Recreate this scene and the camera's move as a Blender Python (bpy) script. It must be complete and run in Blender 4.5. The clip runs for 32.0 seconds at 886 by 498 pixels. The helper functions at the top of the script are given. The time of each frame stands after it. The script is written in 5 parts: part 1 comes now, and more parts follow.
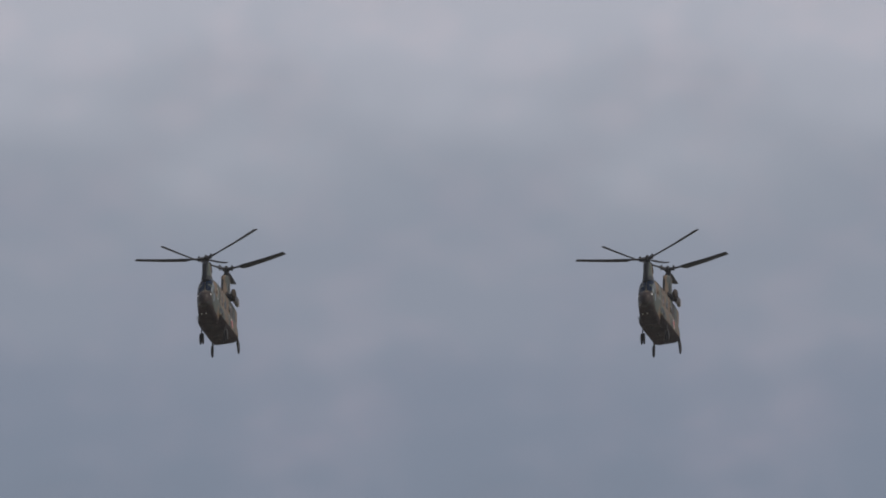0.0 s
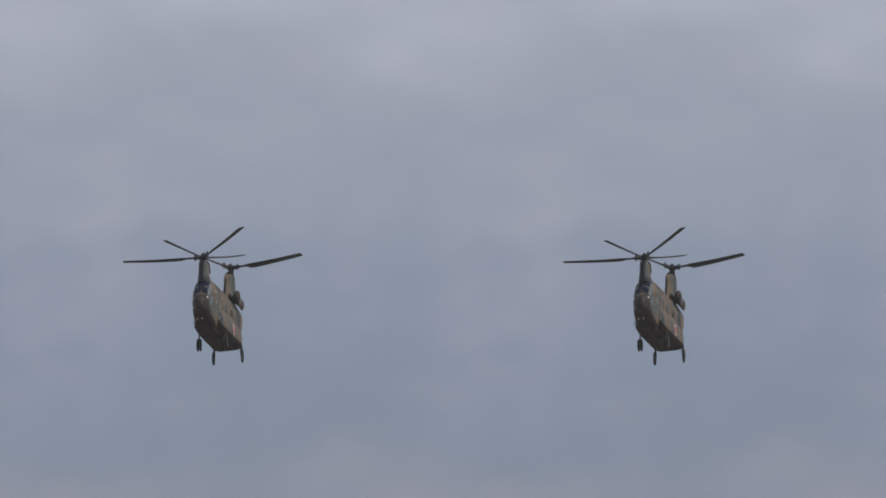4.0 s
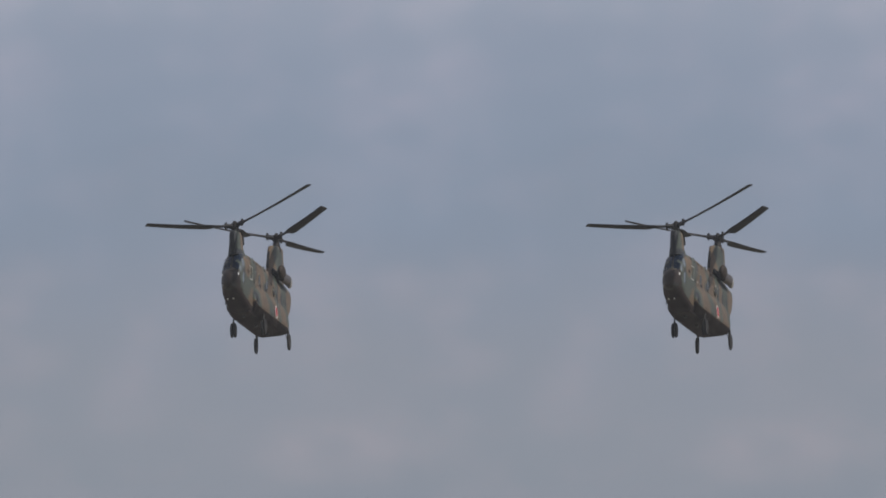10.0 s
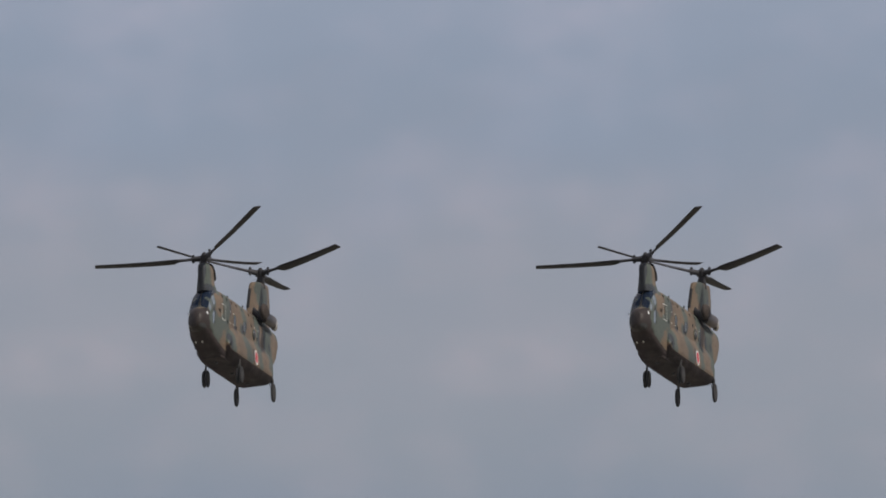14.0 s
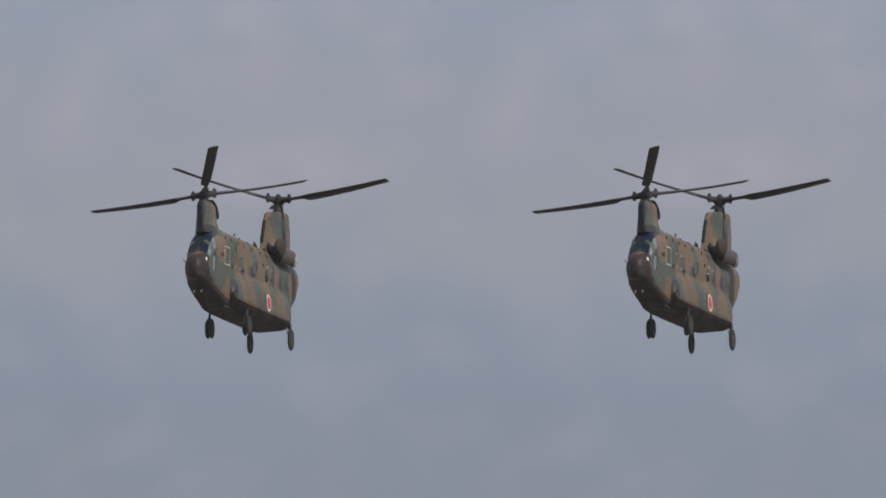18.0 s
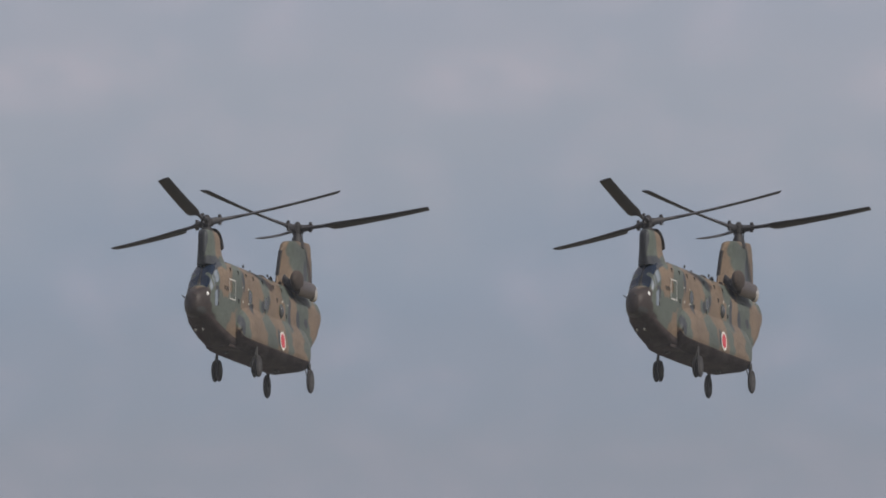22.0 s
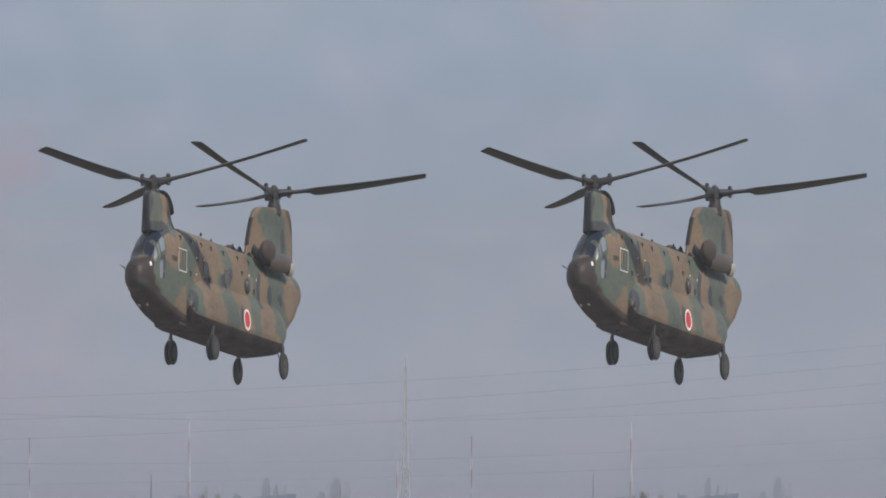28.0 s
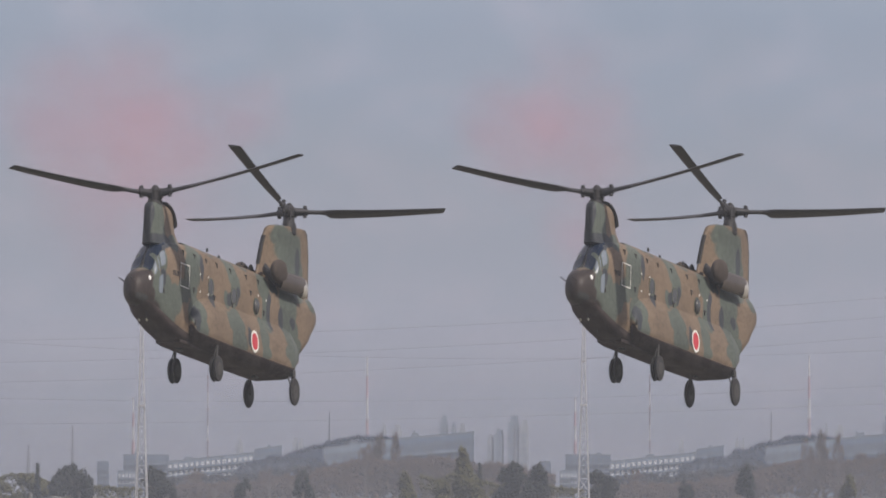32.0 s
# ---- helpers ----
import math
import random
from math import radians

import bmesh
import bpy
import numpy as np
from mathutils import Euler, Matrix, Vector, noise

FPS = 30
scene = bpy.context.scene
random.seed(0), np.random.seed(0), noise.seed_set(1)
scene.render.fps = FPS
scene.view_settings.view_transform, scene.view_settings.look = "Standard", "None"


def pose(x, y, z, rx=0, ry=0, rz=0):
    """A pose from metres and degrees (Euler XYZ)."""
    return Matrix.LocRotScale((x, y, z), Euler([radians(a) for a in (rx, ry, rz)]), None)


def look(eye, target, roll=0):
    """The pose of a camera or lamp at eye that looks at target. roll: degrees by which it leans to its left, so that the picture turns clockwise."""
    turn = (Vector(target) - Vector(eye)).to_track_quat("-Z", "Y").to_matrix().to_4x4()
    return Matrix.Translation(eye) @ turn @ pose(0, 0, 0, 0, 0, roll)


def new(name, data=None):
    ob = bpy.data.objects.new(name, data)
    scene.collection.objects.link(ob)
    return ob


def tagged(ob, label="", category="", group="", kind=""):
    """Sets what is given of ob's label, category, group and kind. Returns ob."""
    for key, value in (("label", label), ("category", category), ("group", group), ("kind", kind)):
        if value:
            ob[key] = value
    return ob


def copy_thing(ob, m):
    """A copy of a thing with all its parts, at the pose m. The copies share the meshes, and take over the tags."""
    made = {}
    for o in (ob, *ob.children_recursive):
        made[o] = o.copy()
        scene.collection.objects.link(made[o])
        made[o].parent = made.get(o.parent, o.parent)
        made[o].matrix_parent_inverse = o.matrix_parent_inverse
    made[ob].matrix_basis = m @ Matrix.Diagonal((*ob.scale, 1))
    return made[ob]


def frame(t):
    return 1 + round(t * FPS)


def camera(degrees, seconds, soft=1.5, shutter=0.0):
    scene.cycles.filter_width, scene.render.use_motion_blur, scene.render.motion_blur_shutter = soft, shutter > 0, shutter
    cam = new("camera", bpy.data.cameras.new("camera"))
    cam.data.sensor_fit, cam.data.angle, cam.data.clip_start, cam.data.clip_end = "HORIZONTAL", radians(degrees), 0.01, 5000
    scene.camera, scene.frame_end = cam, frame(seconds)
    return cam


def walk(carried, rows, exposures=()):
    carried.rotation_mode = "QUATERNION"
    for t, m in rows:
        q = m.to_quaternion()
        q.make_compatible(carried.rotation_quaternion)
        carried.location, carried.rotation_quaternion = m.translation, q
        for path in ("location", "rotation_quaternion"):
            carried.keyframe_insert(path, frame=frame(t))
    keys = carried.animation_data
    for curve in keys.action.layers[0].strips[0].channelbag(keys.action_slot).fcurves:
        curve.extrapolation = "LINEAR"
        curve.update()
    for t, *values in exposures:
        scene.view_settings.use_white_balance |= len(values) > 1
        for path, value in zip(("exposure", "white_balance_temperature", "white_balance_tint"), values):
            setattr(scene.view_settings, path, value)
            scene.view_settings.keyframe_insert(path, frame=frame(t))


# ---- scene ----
cam = camera(5.0, 32.0, soft=1.8)

# ------------------------------------------------------------------ the camera, hand-held on a tripod head, eye height 1.6 m
EYE = (0.0, 0.0, 1.6)
# seconds, pan to the left, tilt upwards
PAN = [
    (0.0, -5.8070, 6.9880), (0.5, -5.6244, 6.8736), (1.0, -5.4650, 6.7610), (1.5, -5.3226, 6.6548), (2.0, -5.1038, 6.6298), (2.5, -5.0302, 6.5559),
    (3.0, -4.9411, 6.4385), (3.5, -4.8446, 6.3770), (4.0, -4.6922, 6.2778), (4.5, -4.5397, 6.1786), (5.0, -4.3872, 6.0793), (5.5, -4.2346, 5.9800),
    (6.0, -4.0041, 5.8996), (6.5, -3.9434, 5.8320), (7.0, -3.7660, 5.7193), (7.5, -3.6131, 5.6970), (8.0, -3.4831, 5.6638), (8.5, -3.3487, 5.5371),
    (9.0, -3.2286, 5.4039), (9.5, -3.0523, 5.1743), (10.0, -2.7964, 5.0607), (10.5, -2.8079, 5.0279), (11.0, -2.7385, 4.9505),
    (11.5, -2.6068, 4.8237), (12.0, -2.4058, 4.6739), (12.5, -2.1892, 4.6758), (13.0, -2.0242, 4.6476), (13.5, -1.9402, 4.6770),
    (14.0, -1.8058, 4.5674), (14.5, -1.6714, 4.4577), (15.0, -1.5370, 4.3479), (15.5, -1.4026, 4.2381), (16.0, -1.2818, 4.0322),
    (16.5, -1.1865, 3.8089), (17.0, -1.0333, 3.6860), (17.5, -0.8165, 3.6470), (18.0, -0.6322, 3.5048), (18.5, -0.5907, 3.5519),
    (19.0, -0.4887, 3.3230), (19.5, -0.3264, 3.2672), (20.0, -0.1304, 3.2831), (20.5, 0.0359, 3.2618), (21.0, 0.0410, 3.0835), (21.5, 0.3367, 2.8744),
    (22.0, 0.5539, 2.9711), (22.5, 0.6963, 2.9515), (23.0, 0.7242, 2.8610), (23.5, 0.8612, 2.7751), (24.0, 1.0342, 2.6841), (24.5, 1.0957, 2.5031),
    (25.0, 1.2310, 2.3021), (25.5, 1.3881, 2.2281), (26.0, 1.5002, 2.1433), (26.5, 1.5846, 2.0305), (27.0, 1.7283, 1.9269), (27.5, 1.8721, 1.8234),
    (28.0, 2.0158, 1.7198), (28.5, 2.1594, 1.6162), (29.0, 2.4442, 1.4800), (29.5, 2.5784, 1.5074), (30.0, 2.6514, 1.4639), (30.5, 2.7656, 1.4321),
    (31.0, 2.8679, 1.4738), (31.5, 2.9423, 1.4642), (32.0, 3.0213, 1.3688),
]
# the picture brightens as the camera sinks from the brighter sky
EXPOSURE = [(0, -0.70, 6500, 10), (2, -0.58, 6500, 10), (6, -0.45, 6470, 9.5), (9, -0.43, 6450, 9), (11, -0.37, 6450, 8.5), (13, -0.30, 6470, 9), (16, -0.26, 6500, 10), (19, -0.18, 6550, 11), (21, -0.09, 6550, 11),
            (23, -0.09, 6480, 9.5), (25, -0.06, 6400, 8.5), (27, 0.02, 6430, 8.5), (29, 0.12, 6450, 9), (30, 0.12, 6510, 10), (32, 0.17, 6610, 13)]
walk(cam, [(t, pose(*EYE, 90 + tilt, 0, pan)) for t, pan, tilt in PAN], EXPOSURE)

# ------------------------------------------------------------------ light: thin overcast with a low winter sun
SUN_DIR = Vector((0.45, -0.48, 0.62)).normalized()      # towards the sun
world = bpy.data.worlds.new("sky")
scene.world = world
world.use_nodes = True
wn, wl = world.node_tree.nodes, world.node_tree.links
wn.clear()


def wnode(kind, **values):
    n = wn.new(kind)
    for key, value in values.items():
        n.inputs[key].default_value = value
    return n


def wmath(op, a, b=None):
    n = wn.new("ShaderNodeMath")
    n.operation = op
    for k, v in enumerate((a, b)):
        if v is None:
            continue
        if isinstance(v, (int, float)):
            n.inputs[k].default_value = v
        else:
            wl.new(v, n.inputs[k])
    return n.outputs[0]


FAR_UNIT = 784 / math.tan(radians(2.5))
TURNS = 2 * math.pi / 0.0435
# bearing, height, half width, half height, strength
WISPS = [(2789, 1852, 90, 60, 0.35), (1822, 1491, 230, 110, 0.35), (1133, 1228, 70, 80, 0.55), (1141, 1848, 120, 80, 0.35), (1490, 1335, 90, 60, 0.4), (940, 1225, 160, 60, 0.35),
         (1059, 1311, 120, 60, 0.35), (1129, 851, 100, 50, 0.45), (939, 731, 240, 60, 0.3), (640, 1010, 200, 70, 0.3)]


def build_world():
    out = wn.new("ShaderNodeOutputWorld")
    bg = wnode("ShaderNodeBackground", Strength=1.0)
    coord = wn.new("ShaderNodeTexCoord")
    split = wn.new("ShaderNodeSeparateXYZ")
    wl.new(coord.outputs["Generated"], split.inputs[0])
    x, y, z = split.outputs
    sky = wn.new("ShaderNodeTexSky")
    sky.sky_type = "NISHITA"
    sky.sun_disc = False
    sky.sun_elevation = math.asin(SUN_DIR.z)
    sky.sun_rotation = math.atan2(SUN_DIR.x, SUN_DIR.y)
    sky_dim = wn.new("ShaderNodeVectorMath")
    sky_dim.operation = "SCALE"
    sky_dim.inputs["Scale"].default_value = 0.07
    wl.new(sky.outputs[0], sky_dim.inputs[0])
    # layers of haze and cloud by height
    ramp = wn.new("ShaderNodeValToRGB")
    stops = [(0.00, (0.319, 0.328, 0.408)), (0.10, (0.304, 0.327, 0.408)), (0.20, (0.275, 0.308, 0.386)), (0.30, (0.273, 0.326, 0.426)), (0.40, (0.343, 0.374, 0.452)),
             (0.50, (0.352, 0.385, 0.475)), (0.60, (0.331, 0.388, 0.509)), (0.70, (0.413, 0.459, 0.581)), (0.80, (0.515, 0.556, 0.662)), (0.93, (0.730, 0.745, 0.850)),
             (1.00, (0.418, 0.413, 0.469))]
    ramp.color_ramp.interpolation = "CARDINAL"
    el = ramp.color_ramp.elements
    while len(el) < len(stops):
        el.new(0.5)
    for e, (p, c) in zip(el, stops):
        e.position, e.color = p, (*c, 1)
    # banks of cloud that come again along the horizon
    bearing = wmath("MULTIPLY", wmath("ARCTAN2", x, y), TURNS)
    ring = wn.new("ShaderNodeCombineXYZ")
    wl.new(wmath("MULTIPLY", wmath("COSINE", bearing), 0.42), ring.inputs[0])
    wl.new(wmath("MULTIPLY", wmath("SINE", bearing), 0.42), ring.inputs[1])
    wl.new(wmath("MULTIPLY", z, 95.0), ring.inputs[2])
    big = wnode("ShaderNodeTexNoise", Scale=1.0, Detail=2.0, Roughness=0.4)
    wl.new(ring.outputs[0], big.inputs["Vector"])
    fine = wnode("ShaderNodeTexNoise", Scale=1.9, Detail=4.0, Roughness=0.5)
    wl.new(ring.outputs[0], fine.inputs["Vector"])
    height = wmath("ADD", wmath("MULTIPLY", z, 1 / 0.16), wmath("MULTIPLY", wmath("SUBTRACT", big.outputs[0], 0.5), 0.14))
    wl.new(height, ramp.inputs[0])
    veil = wn.new("ShaderNodeMapRange")
    for k, v in zip(("From Min", "From Max", "To Min", "To Max"), (0.45, 0.80, 0.0, 0.75)):
        veil.inputs[k].default_value = v
    wl.new(fine.outputs[0], veil.inputs[0])
    # wisps of lighter cloud, with ragged edges
    total = wmath("MULTIPLY", veil.outputs[0], 0.8)
    for c, e, rc, re, much in WISPS:
        way = wmath("COSINE", wmath("SUBTRACT", bearing, math.atan((c - 1150) / FAR_UNIT) * TURNS))
        across = wmath("MULTIPLY", wmath("SUBTRACT", 1.0, way), 2 / (rc / FAR_UNIT * TURNS) ** 2)
        up = wmath("MULTIPLY", wmath("SUBTRACT", z, e / FAR_UNIT), FAR_UNIT / re)
        off = wmath("ADD", across, wmath("MULTIPLY", up, up))
        off = wmath("ADD", off, wmath("MULTIPLY", wmath("SUBTRACT", 0.55, fine.outputs[0]), 3.0))
        total = wmath("ADD", total, wmath("MULTIPLY", wmath("POWER", 0.37, off), much))
    cloud = wn.new("ShaderNodeMix")
    cloud.data_type = "RGBA"
    cloud.blend_type = "MULTIPLY"
    wl.new(total, cloud.inputs["Factor"])
    wl.new(ramp.outputs[0], cloud.inputs["A"])
    cloud.inputs["B"].default_value = (1.26, 1.13, 1.10, 1)
    both = wn.new("ShaderNodeMix")
    both.data_type = "RGBA"
    both.inputs["Factor"].default_value = 0.9
    wl.new(sky_dim.outputs[0], both.inputs["A"])
    wl.new(cloud.outputs["Result"], both.inputs["B"])
    wl.new(both.outputs["Result"], bg.inputs["Color"])
    wl.new(bg.outputs[0], out.inputs[0])


build_world()
sun = new("sun", bpy.data.lights.new("sun", "SUN"))
sun.data.energy, sun.data.angle, sun.data.color = 3.8, radians(1.5), (1.0, 0.93, 0.82)
sun.matrix_world = look((0, 0, 0), tuple(-SUN_DIR))


# ------------------------------------------------------------------ materials
def material(name, colour, rough=0.6, metal=0.0, bump=0.0, scale=3.0, vary=0.12, mix=None, coords="Object", gloss=0.5):
    """A painted or raw surface with stains at two scales and fine relief."""
    m = bpy.data.materials.new(name)
    m.use_nodes = True
    n, l = m.node_tree.nodes, m.node_tree.links
    b = n["Principled BSDF"]
    b.inputs["Roughness"].default_value, b.inputs["Metallic"].default_value = rough, metal
    b.inputs["Specular IOR Level"].default_value = gloss
    tc = n.new("ShaderNodeTexCoord")
    wide, grain = n.new("ShaderNodeTexNoise"), n.new("ShaderNodeTexNoise")
    wide.inputs["Scale"].default_value, wide.inputs["Detail"].default_value = scale * 0.3, 3
    grain.inputs["Scale"].default_value, grain.inputs["Detail"].default_value = scale * 4, 5
    for t in (wide, grain):
        l.new(tc.outputs[coords], t.inputs["Vector"])
    add = n.new("ShaderNodeMath")
    add.operation = "ADD"
    l.new(wide.outputs[0], add.inputs[0]), l.new(grain.outputs[0], add.inputs[1])
    rng = n.new("ShaderNodeMapRange")
    for k, v in zip(("From Min", "From Max", "To Min", "To Max"), (0.6, 1.4, 1 - vary * 2, 1 + vary * 2)):
        rng.inputs[k].default_value = v
    l.new(add.outputs[0], rng.inputs[0])
    mul = n.new("ShaderNodeVectorMath")
    mul.operation = "SCALE"
    l.new(rng.outputs[0], mul.inputs["Scale"])
    mul.inputs[0].default_value = colour
    if mix:
        mix(n, l, tc, mul)
    l.new(mul.outputs[0], b.inputs["Base Color"])
    if bump:
        bp = n.new("ShaderNodeBump")
        bp.inputs["Strength"].default_value, bp.inputs["Distance"].default_value = bump, 0.02
        l.new(grain.outputs[0], bp.inputs["Height"])
        l.new(bp.outputs[0], b.inputs["Normal"])
    return m


# blots of the paint scheme on the flanks: station, height, half length, half height
GREEN_BLOTS = [(0.78, 1.75, 0.42, 0.62), (0.20, 1.60, 0.62, 0.60), (-0.55, 1.40, 0.85, 0.55), (-1.35, 1.72, 0.45, 0.42), (0.05, 0.90, 0.90, 0.40), (-2.15, 2.55, 0.62, 0.50), (-2.30, 3.05, 0.60, 0.42), (-1.90, 2.05, 0.60, 0.34), (0.45, 3.75, 0.62, 0.95),
               (0.40, 2.75, 0.50, 0.50), (-0.75, 3.15, 0.50, 0.20), (-2.35, 1.30, 0.62, 0.55), (-2.60, 0.85, 0.60, 0.35), (-5.55, 3.05, 0.48, 0.50), (-5.75, 2.45, 0.46, 0.55), (-5.60, 1.52, 0.72, 0.42), (-5.80, 1.00, 0.70, 0.42),
               (-5.20, 2.15, 0.36, 0.22), (-8.40, 2.95, 0.55, 0.45), (-8.55, 2.20, 0.40, 0.60), (-8.10, 1.35, 0.40, 0.55), (-8.20, 0.80, 0.42, 0.30), (-10.55, 2.60, 0.85, 0.62), (-10.75, 1.90, 0.80, 0.50), (-11.30, 3.05, 0.90, 0.34),
               (-10.85, 1.15, 0.75, 0.45), (-11.5, 1.35, 0.60, 0.36), (-11.45, 4.38, 1.25, 0.62), (-11.75, 3.85, 1.10, 0.45), (-10.60, 4.75, 0.80, 0.25), (-13.0, 2.95, 0.60, 0.24), (-3.95, 3.35, 0.30, 0.16), (-7.0, 3.35, 0.45, 0.18)]
# the blot at 0.82, 3.70 paints the shaded front of the front pylon
DARK_BLOTS = [(0.10, 3.12, 0.70, 0.24), (-2.22, 1.15, 0.27, 0.45), (-2.95, 2.80, 0.16, 0.44), (-5.95, 2.30, 0.22, 0.34), (-5.30, 2.20, 0.20, 0.22), (-3.72, 2.12, 0.26, 0.34), (-9.35, 2.95, 0.40, 0.18), (0.82, 3.70, 0.36, 0.85),
              (-6.75, 1.20, 0.22, 0.30), (-9.95, 2.10, 0.26, 0.34), (-8.90, 2.25, 0.16, 0.55), (-11.0, 2.15, 0.24, 0.22), (-12.2, 4.05, 0.30, 0.50), (0.30, 2.10, 0.16, 0.24)]
# the nose's darker paint, with the shade on it put into the colour
NOSE_SHADE_BLOTS = [(1.55, 1.78, 0.50, 0.40), (1.25, 1.95, 0.28, 0.26), (1.10, 0.95, 0.60, 0.36), (1.85, 1.05, 0.75, 0.62), (1.55, 0.70, 0.95, 0.40), (1.15, 1.30, 0.26, 0.34), (1.90, 1.60, 0.45, 0.30)]


def camouflage(n, l, tc, mul):
    """Blots of green and blue-black over brown, then the nose's dark shade, with wavering edges."""
    wob = n.new("ShaderNodeTexNoise")
    wob.inputs["Scale"].default_value, wob.inputs["Detail"].default_value = 0.9, 2.0
    l.new(tc.outputs["Object"], wob.inputs["Vector"])
    sub = n.new("ShaderNodeVectorMath")
    sub.operation = "MULTIPLY_ADD"
    sub.inputs[1].default_value, sub.inputs[2].default_value = (0.8, 0, 0.8), (BASE_AT[0] - 0.4, 0, BASE_AT[2] - 0.4)
    l.new(wob.outputs["Color"], sub.inputs[0])
    at = n.new("ShaderNodeVectorMath")
    l.new(tc.outputs["Object"], at.inputs[0]), l.new(sub.outputs[0], at.inputs[1])

    def cover(blots):
        last = None
        for x, z, rx, rz in blots:
            mp = n.new("ShaderNodeMapping")
            mp.inputs["Location"].default_value, mp.inputs["Scale"].default_value = (-x / rx, 0, -z / rz), (1 / rx, 0, 1 / rz)
            l.new(at.outputs[0], mp.inputs["Vector"])
            ln = n.new("ShaderNodeVectorMath")
            ln.operation = "LENGTH"
            l.new(mp.outputs[0], ln.inputs[0])
            if last is None:
                last = ln.outputs["Value"]
            else:
                mn = n.new("ShaderNodeMath")
                mn.operation = "MINIMUM"
                l.new(last, mn.inputs[0]), l.new(ln.outputs["Value"], mn.inputs[1])
                last = mn.outputs[0]
        r = n.new("ShaderNodeMapRange")
        r.interpolation_type = "SMOOTHSTEP"
        for k, v in zip(("From Min", "From Max", "To Min", "To Max"), (0.88, 1.10, 1.0, 0.0)):
            r.inputs[k].default_value = v
        l.new(last, r.inputs[0])
        return r.outputs[0]

    def blend(a, b, f):
        x = n.new("ShaderNodeMix")
        x.data_type = "RGBA"
        l.new(f, x.inputs["Factor"])
        for key, v in (("A", a), ("B", b)):
            if isinstance(v, tuple):
                x.inputs[key].default_value = (*v, 1)
            else:
                l.new(v, x.inputs[key])
        return x.outputs["Result"]

    l.new(blend(blend(blend(BROWN, GREEN, cover(GREEN_BLOTS)), DARK, cover(DARK_BLOTS)), NOSE_SHADE, cover(NOSE_SHADE_BLOTS)), mul.inputs[0])


BASE_AT = (-6.0, 0.0, 2.0)
BROWN, GREEN, DARK, NOSE_SHADE = (0.160, 0.118, 0.084), (0.082, 0.097, 0.085), (0.042, 0.047, 0.056), (0.038, 0.030, 0.029)
M_CAMO = material("camouflage_paint", BROWN, 0.52, bump=0.12, scale=2.0, vary=0.2, mix=camouflage, gloss=0.27)
M_GREEN = material("dark_green_paint", (0.085, 0.098, 0.072), 0.5, bump=0.1, vary=0.12)
# the shade under the hull is put into this dark colour
M_BELLY = material("shaded_belly_paint", (0.066, 0.053, 0.053), 0.95, bump=0.2, vary=0.3, gloss=0.05)
M_NACELLE = material("sooty_engine_casing", (0.062, 0.050, 0.046), 0.4, bump=0.08, vary=0.2, gloss=0.45)
M_SCREEN = material("sooty_intake_screen", (0.056, 0.045, 0.040), 0.7, bump=0.2, vary=0.2, gloss=0.15)
M_BLADE = material("matt_blade_paint", (0.043, 0.043, 0.050), 0.62, vary=0.15, gloss=0.3)
M_DARK = material("dark_steel", (0.036, 0.035, 0.038), 0.6, metal=0.1, vary=0.2, gloss=0.2)
M_VOID = material("black_intake", (0.014, 0.013, 0.014), 0.7)
M_STEEL = material("bright_worn_steel", (0.46, 0.44, 0.42), 0.34, metal=0.4, vary=0.12)
M_TYRE = material("tyre_rubber", (0.024, 0.023, 0.026), 0.9, bump=0.3, scale=8)
M_RIM = material("grey_wheel_paint", (0.052, 0.050, 0.051), 0.7, vary=0.15, gloss=0.2)
M_GLASS = material("dark_cockpit_glass", (0.010, 0.019, 0.040), 0.05, vary=0.05)
M_GLASS.node_tree.nodes["Principled BSDF"].inputs["Specular IOR Level"].default_value = 0.18
# the sky's reflection is painted in as a pale base colour
M_SIDEGLASS = material("sky_toned_glass", (0.17, 0.20, 0.24), 0.22, vary=0.06, gloss=0.5)
M_PORT = material("scratched_window_plastic", (0.060, 0.062, 0.066), 0.25, vary=0.1, gloss=0.4)
M_WHITE = material("white_paint", (0.70, 0.69, 0.67), 0.5, vary=0.05)
M_RED = material("red_paint", (0.46, 0.030, 0.045), 0.5, vary=0.08)
# glows by itself to stand in for the sun's glint on the nose
M_GLINT = material("glowing_glint_spot", (0.5, 0.5, 0.5), 0.3, vary=0.03)
M_GLINT.node_tree.nodes["Principled BSDF"].inputs["Emission Color"].default_value = (1.0, 0.98, 0.95, 1)
M_GLINT.node_tree.nodes["Principled BSDF"].inputs["Emission Strength"].default_value = 0.4
M_LAMP = material("clear_lamp_glass", (0.75, 0.74, 0.70), 0.12, vary=0.03)


# ------------------------------------------------------------------ small modelling helpers
def part(name, bm, mat, parent, label="", smooth=True, crease=38):
    """Links a bmesh as one mesh object under a thing or a part."""
    me = bpy.data.meshes.new(name)
    bmesh.ops.recalc_face_normals(bm, faces=bm.faces)
    for f in bm.faces:
        f.smooth = smooth
    bm.to_mesh(me)
    bm.free()
    me.materials.append(mat)
    if smooth and crease:
        me.set_sharp_from_angle(angle=radians(crease))
    ob = new(name, me)
    ob.parent = parent
    if label:
        tagged(ob, label)
    return ob


